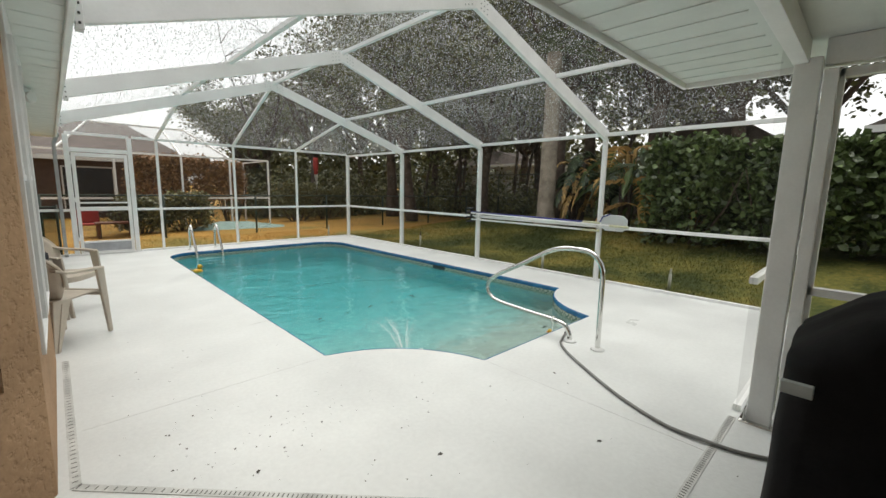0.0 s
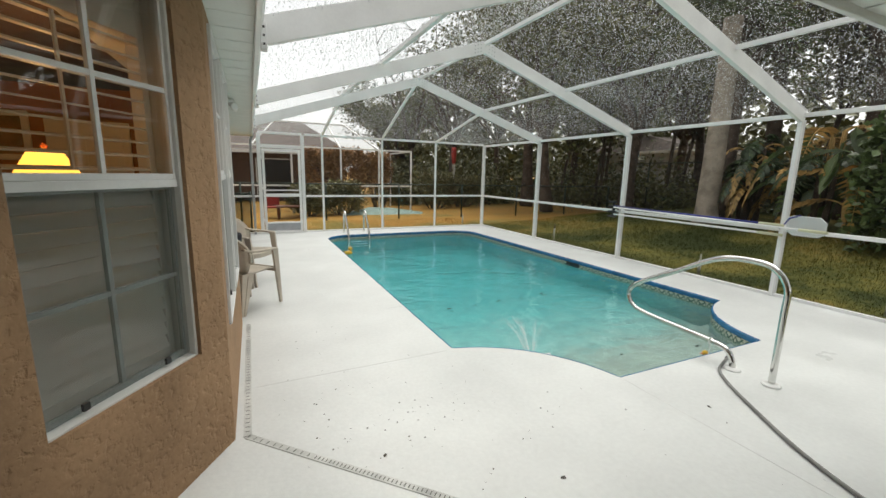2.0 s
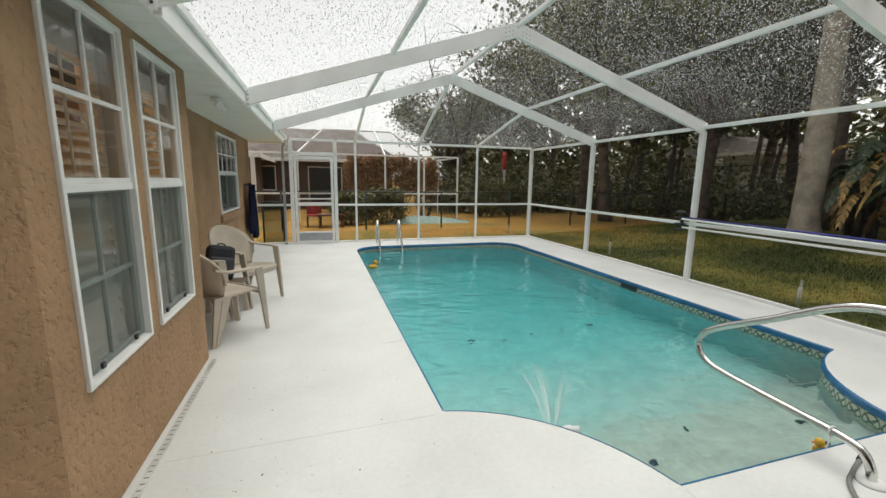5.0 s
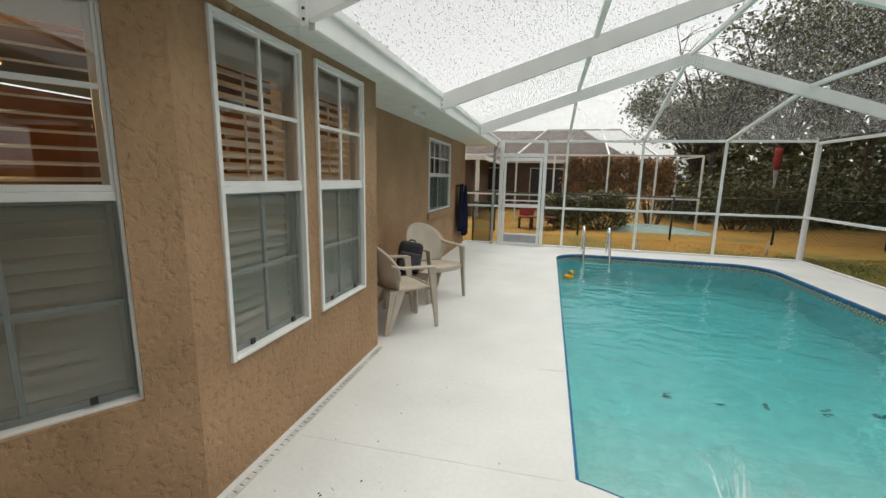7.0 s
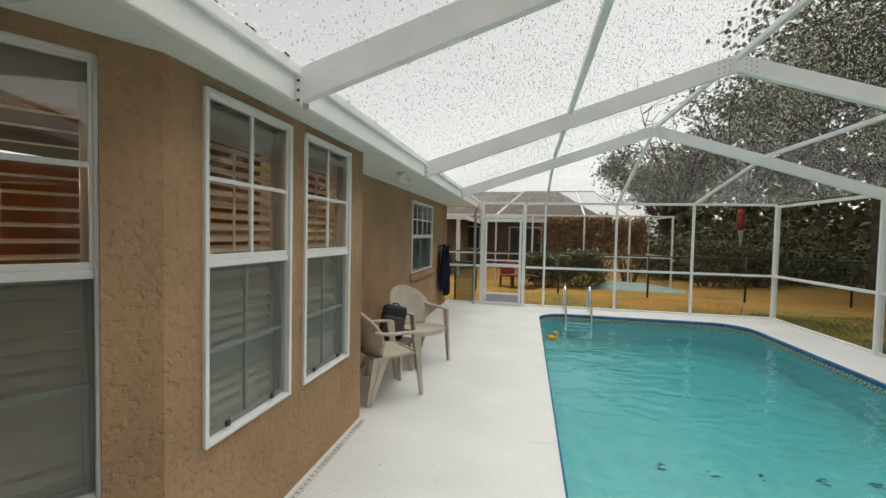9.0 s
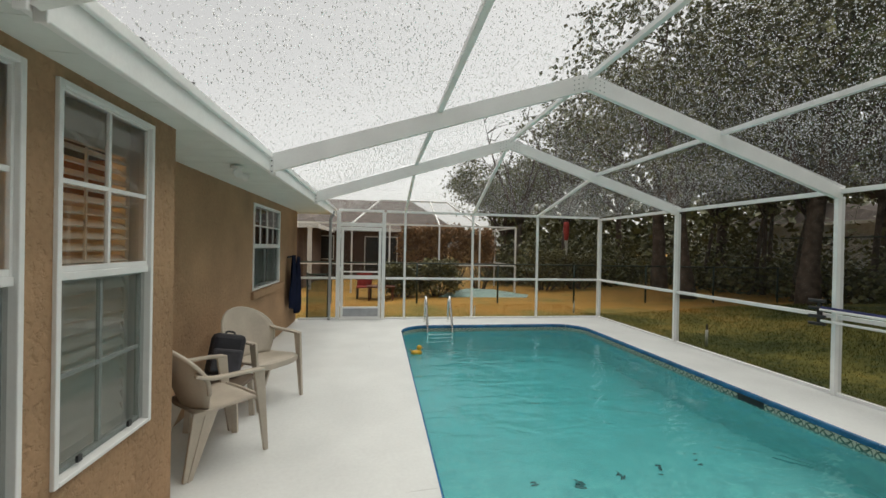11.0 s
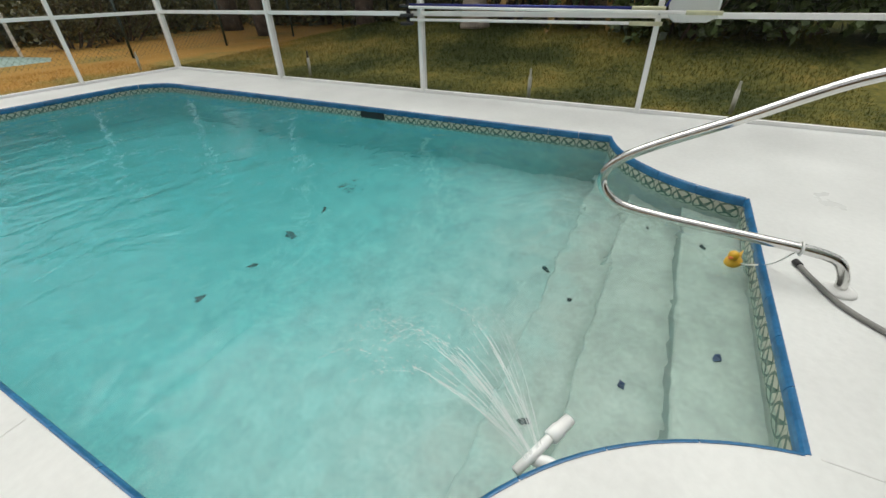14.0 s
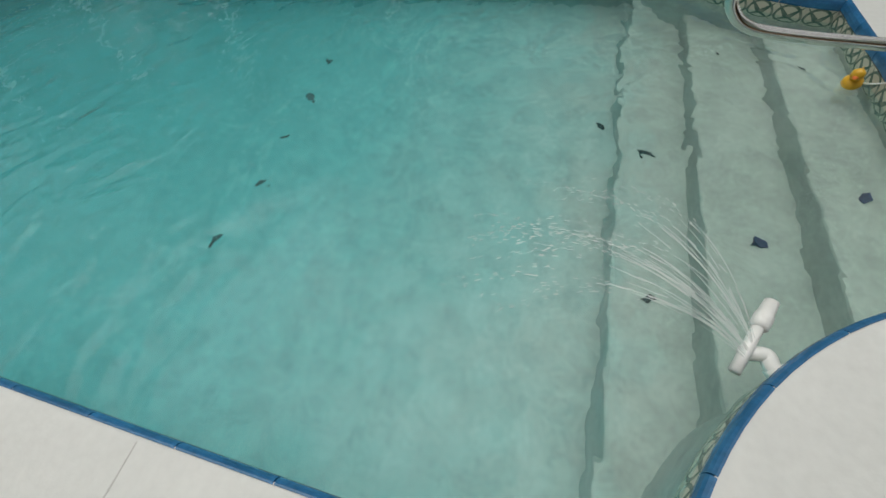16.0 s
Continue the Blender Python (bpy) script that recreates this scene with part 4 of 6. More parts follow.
part("cover", me, BLACK, grill, smooth=True)
g = Geo()
g.box((-0.5, 0.3, 0.74), (-0.47, 0.4, 0.79))
part("strap", g, GREY_VINYL, grill, "grey tightening strap", bevel=0.004)

# ---- screen door and left bay of the back wall ----
door = thing("door_1", "white screen door with a kick plate and a push bar, closed", "door", at=pose(0.78, CY - 0.03, 0), kind="structure")
W_ = 0.9
g = Geo()
g.box((0, -0.02, 0.04), (0.06, 0.02, 2.09)).box((W_ - 0.06, -0.02, 0.04), (W_, 0.02, 2.09))
g.box((0.06, -0.02, 2.02), (W_ - 0.06, 0.02, 2.09)).box((0.06, -0.02, 0.92), (W_ - 0.06, 0.02, 1.0)).box((0.06, -0.02, 0.25), (W_ - 0.06, 0.02, 0.29)).box((0.06, -0.02, 0.04), (W_ - 0.06, 0.02, 0.07))
part("door_frame", g, WHITE_ALU, door, bevel=0.003)
g = Geo()
g.box((0.06, -0.006, 0.07), (W_ - 0.06, 0.006, 0.25))
part("kick_plate", g, mat("grey_kick_plate", (0.45, 0.47, 0.5), 0.4), door, "pale grey kick plate")
g = Geo()
g.box((0.06, -0.03, 1.07), (W_ - 0.06, -0.012, 1.1))
part("push_bar", g, WHITE_ALU, door)
g = Geo()
g.add([(0.06, 0.0, 0.29), (W_ - 0.06, 0.0, 0.29), (W_ - 0.06, 0.0, 2.02), (0.06, 0.0, 2.02)], [(0, 1, 2, 3)])
part("screen", g, SCREEN, door)
for z in (0.3, 1.1, 1.85):
    g = Geo()
    g.box((-0.015, -0.03, z), (0.012, -0.018, z + 0.08))
    part("hinge", g, WHITE_ALU, door)
for x0, x1, top in ((0.68, 0.765, 2.45), (1.695, 1.775, 2.45)):
    g = Geo()
    g.box((x0, CY - 0.045, 0), (x1, CY + 0.03, top))
    part("door_post", g, WHITE_ALU, cage, bevel=0.004)
g = Geo()
g.box((0.765, CY - 0.04, 2.11), (1.695, CY + 0.02, 2.19)).box((0.765, CY - 0.05, 0.0), (1.695, CY + 0.03, 0.03))
part("door_header", g, WHITE_ALU, cage, bevel=0.003)
spout = thing("downspout", "grey metal downspout from the gutter to the deck", "downspout")
g = Geo()
g.tube(smooth_path([(0.62, 11.3, 2.44), (0.6, 11.32, 2.36), (0.56, 11.34, 2.28), (0.55, 11.345, 2.1), (0.55, 11.345, 1.0), (0.55, 11.345, 0.2), (0.55, 11.33, 0.08), (0.55, 11.25, 0.03)], 4), 0.04, 4)
part("pipe", g, mat("dull_aluminium", (0.4, 0.42, 0.43), 0.45, metal=0.6), spout, bevel=0.004)

# ---- green gate beyond the narrow screen bay ----
gate = thing("garden_gate", "dark green wire gate beside the screen door", "gate", at=pose(0.02, 11.66, -0.085))
for x in (0.0, 0.46):
    g = Geo()
    g.tube([(x, 0, 0), (x, 0, 1.12)], 0.022, 8)
    part("post", g, FENCE_GREEN, gate, smooth=True)
for z in (0.08, 1.08):
    g = Geo()
    g.tube([(0, 0, z), (0.46, 0, z)], 0.016, 8)
    part("rail", g, FENCE_GREEN, gate, smooth=True)
GATE_NET = screen_mat("green_gate_mesh", 0.6, 0.0)
for nd in GATE_NET.node_tree.nodes:
    if nd.type == "BSDF_DIFFUSE":
        nd.inputs["Color"].default_value = (0.02, 0.06, 0.045, 1)
g = Geo()
g.add([(0, 0.004, 0.08), (0.46, 0.004, 0.08), (0.46, 0.004, 1.08), (0, 0.004, 1.08)], [(0, 1, 2, 3)])
part("mesh", g, GATE_NET, gate)

# ---- flood light under the soffit ----
fl = thing("flood_light", "white twin-head flood light fixed to the soffit", "light fixture", at=pose(0.33, 6.0, 2.394))
g = Geo()
g.lathe([(0.001, 0), (0.055, 0), (0.055, -0.02), (0.03, -0.035), (0.001, -0.035)], 16)
part("base", g, VINYL, fl)
for s in (-1, 1):
    g = Geo()
    g.tube([(0, 0, -0.03), (0, 0.05 * s, -0.06)], 0.01, 8)
    g.lathe([(0.018, 0), (0.022, 0.03), (0.04, 0.07), (0.042, 0.09), (0.036, 0.092), (0.001, 0.082)], 14, Matrix.Translation((0, 0.05 * s, -0.06)) @ pose(0, 0, 0, -50 * s, 120, 0))
    part("lamp_head", g, VINYL, fl, smooth=True)

# ---- towels hung on the wall ----
NAVY = mat("navy_towel", (0.012, 0.018, 0.045), 0.95, vary=0.3, bump=0.6, bump_scale=120, spec=0.1)
hook = thing("towel_rack", "black wall hook rail beside the screen door", "rack", at=pose(WALL_X, 10.45, 1.42))
g = Geo()
g.box((0.0, 0, -0.02), (0.02, 0.55, 0.02)).tube([(0.02, 0.1, 0), (0.1, 0.1, 0.03)], 0.008, 8).tube([(0.02, 0.4, 0), (0.1, 0.4, 0.03)], 0.008, 8)
part("rail", g, DARK, hook)
for y, top, low, w in ((10.3, 1.46, 0.42, 0.38), (10.74, 1.42, 0.26, 0.4)):
    tw = thing("towel", "navy towel hanging in folds from a wall hook", "towel", group="towels on the hook rail", at=pose(WALL_X + 0.09, y, 0))
    bm = bmesh.new()
    grid = []
    for i in range(15):
        z = top + (low - top) * i / 14
        row = []
        for k in range(25):
            a = k / 24
            spread = 0.55 + 0.45 * min(1, i / 6)
            row.append(bm.verts.new((0.035 * math.sin(a * 22 + 1.3 * math.sin(i * 0.4)) * (0.4 + 0.6 * i / 14) + 0.02, (a - 0.5) * w * spread * 1.2 + w / 2, z - 0.03 * math.sin(a * math.pi) * (i == 14))))
        grid.append(row)
    for i in range(14):
        for k in range(24):
            bm.faces.new((grid[i][k], grid[i][k + 1], grid[i + 1][k + 1], grid[i + 1][k]))
    me = bpy.data.meshes.new("cloth")
    bm.to_mesh(me)
    bm.free()
    ob = part("cloth", me, NAVY, tw, smooth=True)
    so = ob.modifiers.new("thickness", "SOLIDIFY")
    so.thickness = 0.012


# ---- resin chairs ----
def resin_chair(at):
    """A one-piece resin armchair: x to its left, y to the front."""
    c = thing("patio_chair", "taupe moulded resin armchair with a rounded back, wet", "chair", at=at, group="resin patio chairs")
    g = Geo()
    N = 12
    v, f = [], []
    for i in range(N + 1):
        for k in range(N + 1):
            x, y = (k / N - 0.5), i / N
            hw = 0.23 + 0.03 * y
            z = 0.425 - 0.02 * math.cos(x * math.pi) * math.sin(y * math.pi) + 0.02 * y - 0.03 * max(0, y - 0.85) / 0.15
            v.append((x * 2 * hw, -0.2 + 0.45 * y, z))
    f = [(i * (N + 1) + k, i * (N + 1) + k + 1, (i + 1) * (N + 1) + k + 1, (i + 1) * (N + 1) + k) for i in range(N) for k in range(N)]
    g.add(v, f)
    ob = part("seat", g, RESIN, c, smooth=True)
    ob.modifiers.new("thickness", "SOLIDIFY").thickness = 0.02
    g = Geo()
    v, R = [], 24
    for i in range(R + 1):
        s = math.sin(i / R * math.pi / 2)
        hw = (0.215 + 0.085 * math.sin(min(1.0, s / 0.55) * math.pi / 2)) * math.sqrt(max(0.0, 1 - (max(0.0, s - 0.5) / 0.5) ** 2)) + 0.002
        for k in range(N + 1):
            x = (k / N - 0.5) * 2
            bend = x * hw / 0.3
            v.append((x * hw, -0.19 - 0.19 * s + 0.13 * bend * bend * (1 - 0.25 * s), 0.42 + 0.48 * s))
    g.add(v, [(i * (N + 1) + k, i * (N + 1) + k + 1, (i + 1) * (N + 1) + k + 1, (i + 1) * (N + 1) + k) for i in range(R) for k in range(N)])
    ob = part("backrest", g, RESIN, c, smooth=True)
    ob.modifiers.new("thickness", "SOLIDIFY").thickness = 0.014
    g = Geo()
    e = [Vector(v[i * (N + 1)]) for i in range(4, R, 2)] + [Vector(v[R * (N + 1) + N // 2])] + [Vector(v[i * (N + 1) + N]) for i in range(R - 2, 3, -2)]
    g.tube(smooth_path(e, 3), 0.016, 8)
    part("back_rim", g, RESIN, c, smooth=True)
    g = Geo()
    g.sweep(smooth_path([(-0.25, 0.24, 0.405), (-0.12, 0.272, 0.395), (0.12, 0.272, 0.395), (0.25, 0.24, 0.405)], 5), 0.018, 0.06)
    part("seat_apron", g, RESIN, c, bevel=0.006)
    for s in (-1, 1):
        g = Geo()
        path = smooth_path([(0.285 * s, -0.24, 0.70), (0.3 * s, -0.12, 0.665), (0.3 * s, 0.1, 0.655), (0.285 * s, 0.235, 0.645)], 5)
        g.sweep(path, 0.06, 0.024)
        part("armrest", g, RESIN, c, bevel=0.008)
        for (x0, y0, z0, w0), (x1, y1, z1, w1), nm in (((0.295 * s, 0.215, 0.65, 0.085), (0.28 * s, 0.29, 0, 0.035), "front_leg"), ((0.245 * s, -0.14, 0.43, 0.17), (0.28 * s, -0.27, 0, 0.06), "rear_leg")):
            g = Geo()
            t = 0.028
            dx = -s * t
            a = [(x0, y0 - w0 / 2, z0), (x0, y0 + w0 / 2, z0), (x0 + dx, y0 + w0 / 2, z0), (x0 + dx, y0 - w0 / 2, z0)]
            b = [(x1, y1 - w1 / 2, z1), (x1, y1 + w1 / 2, z1), (x1 + dx, y1 + w1 / 2, z1), (x1 + dx, y1 - w1 / 2, z1)]
            q = [(0, 1, 2, 3), (7, 6, 5, 4), (0, 4, 5, 1), (1, 5, 6, 2), (2, 6, 7, 3), (3, 7, 4, 0)]
            g.add(a + b, q if s > 0 else [k[::-1] for k in q])
            if nm == "rear_leg":
                g.bar((x0 + s * 0.004, y0 - 0.01, z0 - 0.03), (x1 + s * 0.004, y1, 0.0), 0.012, 0.014, up=(0, 1, 0))
            part(nm, g, RESIN, c, bevel=0.006)
    return c


CHAIR = resin_chair(pose(0.345, 5.45, 0, 0, 0, -44) @ Matrix.Scale(1.05, 4))
CHAIR["label"] = "taupe moulded resin armchair beside the bay wall, wet"
second = copy_thing(CHAIR, pose(0.40, 6.64, 0, 0, 0, -124))
second["label"] = "taupe moulded resin armchair facing the pool, wet"
side = thing("side_table", "small brown resin side table between the chairs", "table", at=pose(0.22, 6.02, 0, 0, 0, -5))
g = Geo()
g.box((-0.24, -0.22, 0.37), (0.24, 0.22, 0.4))
part("tabletop", g, mat("brown_resin", (0.12, 0.085, 0.06), 0.5), side, bevel=0.012)
for x in (-0.19, 0.19):
    for y in (-0.17, 0.17):
        g = Geo()
        g.bar((x, y, 0.37), (x * 1.1, y * 1.1, 0.0), 0.05, 0.03, up=(0, 1, 0))
        part("leg", g, RESIN, side, bevel=0.005)
bag = thing("backpack", "dark grey padded backpack standing on the side table", "bag", at=pose(0.19, 6.1, 0.41, -16, 12, 24))
CLOTH = mat("charcoal_nylon", (0.022, 0.022, 0.03), 0.7, vary=0.25, bump=0.5, bump_scale=150)
CLOTH2 = mat("slate_nylon", (0.06, 0.06, 0.075), 0.7, vary=0.25, bump=0.5, bump_scale=150)
g = Geo()
g.box((-0.15, -0.07, 0), (0.15, 0.09, 0.40))
part("body", g, CLOTH, bag, bevel=0.05)
g = Geo()
g.box((-0.13, -0.125, 0.03), (0.13, -0.06, 0.25))
part("front_pocket", g, CLOTH2, bag, bevel=0.025)
g = Geo()
g.tube(smooth_path([(-0.04, 0.0, 0.39), (-0.03, 0.0, 0.42), (0.03, 0.0, 0.42), (0.04, 0.0, 0.39)]), 0.009, 8)
part("handle", g, CLOTH, bag)
for s in (-1, 1):
    g = Geo()
    g.tube(smooth_path([(0.09 * s, 0.08, 0.4), (0.1 * s, 0.15, 0.28), (0.11 * s, 0.13, 0.12), (0.12 * s, 0.08, 0.04)]), 0.014, 6)
    part("shoulder_strap", g, CLOTH, bag)

# ---- pool hardware ----
rail = thing("pool_handrail", "polished steel pool handrail with white base collars", "handrail")
g = Geo()
X = 4.12
tp = smooth_path([(X, 1.895, 0.0), (X, 1.895, 0.3), (X, 1.895, 0.6), (X, 1.90, 0.78), (X, 1.98, 0.90), (X, 2.12, 0.945), (X, 2.42, 0.915), (X, 2.8, 0.715), (X, 3.12, 0.545), (X, 3.26, 0.44), (X, 3.29, 0.335), (X, 3.2, 0.24), (X, 3.0, 0.208), (X, 2.6, 0.188), (X, 2.36, 0.176), (X, 2.25, 0.15), (X, 2.2, 0.08), (X, 2.185, 0.0)], 6)
g.tube(tp, 0.024, 14)
part("tube", g, STEEL, rail, smooth=True)
for y in (1.895, 2.185):
    g = Geo()
    g.lathe([(0.026, 0.022), (0.04, 0.02), (0.062, 0.012), (0.066, 0.0), (0.03, 0.0)], 22, Matrix.Translation((X, y, 0)))
    part("collar", g, VINYL, rail, "white plastic base collar", smooth=True)
ladder = thing("pool_ladder", "polished steel pool ladder at the deep end", "ladder")
for x in (2.67, 3.2):
    g = Geo()
    g.tube(smooth_path([(x, 11.08, 0), (x, 11.08, 0.3), (x, 11.05, 0.48), (x, 10.97, 0.555), (x, 10.88, 0.53), (x, 10.72, 0.3), (x, 10.54, 0.03), (x, 10.47, -0.15), (x, 10.45, -0.5), (x, 10.45, -1.0)], 5), 0.026, 12)
    part("rail", g, STEEL, ladder, smooth=True)
    g = Geo()
    g.lathe([(0.024, 0.02), (0.05, 0.012), (0.055, 0.0), (0.03, 0.0)], 18, Matrix.Translation((x, 11.08, 0)))
    part("collar", g, VINYL, ladder, smooth=True)
for z in (-0.3, -0.6, -0.9):
    g = Geo()
    g.box((2.69, 10.41, z), (3.18, 10.49, z + 0.03))
    part("tread", g, VINYL, ladder, bevel=0.006)

YELLOW = mat("yellow_plastic", (0.75, 0.43, 0.03), 0.35, vary=0.08)
ORANGE = mat("orange_plastic", (0.7, 0.16, 0.02), 0.4, vary=0.08)


def rubber_duck(at, s, label):
    dk = thing("rubber_duck", label, "duck", at=at @ Matrix.Scale(s, 4), group="floating ducks")
    g = Geo()
    g.lathe([(0.001, -0.035), (0.05, -0.03), (0.075, 0.0), (0.07, 0.03), (0.045, 0.05), (0.001, 0.055)], 20, Matrix.Diagonal((1.25, 0.9, 1, 1)))
    g.add([(-0.06, -0.03, 0.03), (-0.06, 0.03, 0.03), (-0.13, 0, 0.085), (-0.07, 0, 0.0)], [(0, 2, 1), (0, 3, 2), (1, 2, 3)])
    part("body", g, YELLOW, dk, smooth=True)
    g = Geo()
    g.lathe([(0.001, 0.05), (0.03, 0.055), (0.045, 0.085), (0.04, 0.115), (0.02, 0.132), (0.001, 0.135)], 18, Matrix.Translation((0.045, 0, 0)))
    part("head", g, YELLOW, dk, smooth=True)
    g = Geo()
    g.lathe([(0.02, 0.0), (0.016, 0.02), (0.004, 0.04)], 10, Matrix.Translation((0.08, 0, 0.088)) @ pose(0, 0, 0, 0, 95, 0) @ Matrix.Diagonal((0.5, 1.1, 1, 1)))
    part("beak", g, ORANGE, dk, smooth=True)
    return dk


rubber_duck(pose(2.29, 8.80, WATER_Z + 0.01, 0, 0, 10), 1.0, "yellow rubber duck floating beside the pool edge")
rubber_duck(pose(4.39, 2.55, WATER_Z + 0.01, 0, 0, 150), 0.62, "small yellow rubber duck thermometer tied to the handrail")
cord = thing("cord", "thin white cord from the duck to the handrail", "cord")
g = Geo()
g.tube(smooth_path([(4.38, 2.52, WATER_Z + 0.02), (4.3, 2.5, -0.06), (4.2, 2.44, 0.03), (4.14, 2.4, 0.14), (4.12, 2.39, 0.18)]), 0.004, 6)
g.tube([(4.12 + 0.03 * math.cos(a), 2.39, 0.178 + 0.03 * math.sin(a)) for a in [i * math.tau / 12 for i in range(13)]], 0.005, 6)
part("line", g, VINYL, cord)

foun = thing("fountain_spout", "white plastic fountain pipe fixed in the pool wall", "fountain", at=pose(0, 0, 0))
g = Geo()
pa, pb = Vector((2.725, 3.245, -0.115)), Vector((2.97, 3.13, -0.075))
ax = (pb - pa).normalized()
g.tube([pa, pa + ax * 0.19], 0.017, 12)
part("nozzle_arm", g, VINYL, foun, smooth=True)
g = Geo()
g.tube([pa + ax * 0.165, pa + ax * 0.17, pa + ax * 0.215, pa + ax * 0.22, pa + ax * 0.27], [0.018, 0.027, 0.027, 0.023, 0.021], 14)
part("tee", g, VINYL, foun, smooth=True)
g = Geo()
m0 = pa + ax * 0.085
g.tube(smooth_path([m0, m0 + Vector((-0.004, -0.006, -0.02)), Vector((2.805, 3.15, -0.125)), Vector((2.775, 3.135, -0.135)), Vector((2.752, 3.118, -0.14))]), [0.019 + 0.0004 * i for i in range(25)], 12)
g.tube([(2.772, 3.132, -0.136), (2.748, 3.114, -0.142)], 0.034, 14)
part("elbow", g, VINYL, foun, smooth=True)
SPRAY = screen_mat("spray_water", 0.42, 0.0)
for nd in SPRAY.node_tree.nodes:
    if nd.type == "BSDF_DIFFUSE":
        nd.inputs["Color"].default_value = (0.9, 0.93, 0.93, 1)
spray = thing("water_spray", "arching fan of thin water jets from the fountain pipe", "water", kind="stuff")
random.seed(5)
g = Geo()
for i in range(38):
    u_ = random.random()
    o = pa.lerp(pb, 0.15 + 0.3 * u_ + 0.05 * random.random()) + Vector((0, 0, 0.016))
    a = radians(90 - 62 * u_ + random.gauss(0, 5))
    reach = 0.8 + random.gauss(0, 0.07) - (0.3 * random.random() if i % 5 == 0 else 0)
    land = Vector((2.83 + reach * math.cos(a), 3.28 + reach * math.sin(a), WATER_Z))
    hgt = 0.16 + 0.08 * random.random()
    pts = [o.lerp(land, k / 18) + Vector((0, 0, 4 * hgt * (k / 18) * (1 - k / 18))) for k in range(19)]
    for k in range(18):
        for _ in range(1 if k < 8 else 3):
            if random.random() < (0.8 if k < 8 else 0.45):
                wide = 0.0 if k < 8 else 0.008
                c = pts[k].lerp(pts[k + 1], random.random() * wide * 100) + Vector((random.gauss(0, 1), random.gauss(0, 1), random.gauss(0, 0.7))) * wide
                g.tube([c, c + (pts[k + 1] - pts[k]) * (0.98 if k < 8 else 0.1 + 0.3 * random.random())], 0.0006 + 0.0009 * random.random(), 4)
sp = part("jets", g, SPRAY, spray)
sp.visible_shadow = False

hose = thing("garden_hose", "grey garden hose lying across the deck", "hose")
g = Geo()
hp = smooth_path([(4.265, 2.315, 0.014), (4.13, 2.27, 0.014), (3.97, 2.2, 0.014), (3.81, 2.04, 0.014), (3.6, 1.75, 0.014), (3.35, 1.36, 0.014), (3.2, 1.0, 0.014), (3.19, 0.78, 0.018), (3.22, 0.6, 0.014), (3.3, 0.42, 0.014)], 8)
g.tube(hp, 0.012, 10)
part("tube", g, mat("grey_hose", (0.2, 0.2, 0.19), 0.5, vary=0.15), hose, smooth=True)
g = Geo()
g.tube([(4.262, 2.314, 0.016), (4.3, 2.328, 0.016)], 0.016, 10)
part("end_fitting", g, DARK, hose, "black hose end")

# ---- poles and net on hooks along the screen wall ----
hookm = thing("pole_bracket", "black pole bracket on the cage post", "bracket", at=pose(CX - 0.07, 6.2, 0.97))
g = Geo()
g.box((-0.02, -0.02, -0.15), (0.02, 0.02, 0.15))
part("plate", g, DARK, hookm, bevel=0.004)
for z in (-0.14, -0.05, 0.05, 0.14):
    g = Geo()
    g.tube([(0, -0.07, z), (-0.05, 0.09, z)], 0.02, 8)
    part("clip", g, DARK, hookm)
BLUE = mat("blue_anodised", (0.03, 0.04, 0.22), 0.3, metal=0.5)
for y0, y1, x, z0, z1, m_, lab in ((6.15, 2.82, 6.93, 1.01, 0.965, WHITE_ALU, "long white telescopic pool pole on the bracket"), (6.15, 3.3, 6.95, 1.035, 1.0, BLUE, "dark blue pool pole on the bracket"), (6.15, 3.3, 6.95, 0.875, 0.87, WHITE_ALU, "short white pool pole on the bracket")):
    pl = thing("pool_pole", lab, "pole", group="pool poles")
    g = Geo()
    g.tube([(x, y0, z0), (x, y1 + 0.25, z1)], 0.015, 10)
    part("shaft", g, m_, pl, smooth=True)
    g = Geo()
    g.tube([(x, y1 + 0.3, z1), (x, y1, z1 - 0.003)], 0.019, 10)
    part("grip", g, mat("cream_grip", (0.6, 0.6, 0.4), 0.6), pl, smooth=True)
net = thing("skimmer_net", "flat white pool skimmer net with a dark blue rim", "net")
NETM = screen_mat("white_net", 0.8, 0.0)
for nd in NETM.node_tree.nodes:
    if nd.type == "BSDF_DIFFUSE":
        nd.inputs["Color"].default_value = (0.75, 0.78, 0.78, 1)
cor = [(6.97, 3.26, 0.93), (6.97, 3.28, 1.1), (6.97, 3.22, 1.135), (6.97, 2.93, 1.13), (6.97, 2.86, 1.07), (6.97, 2.86, 0.93), (6.97, 2.93, 0.89), (6.97, 3.2, 0.89)]
g = Geo()
g.add(cor, [tuple(range(8))])
part("mesh", g, NETM, net)
g = Geo()
g.tube(cor + [cor[0]], 0.009, 8)
part("rim", g, NETM, net)
g = Geo()
g.tube([(6.955, 3.35, 0.95), (6.965, 3.3, 1.02), (6.97, 3.26, 1.1), (6.97, 3.14, 1.15)], 0.011, 8)
part("yoke", g, BLUE, net)

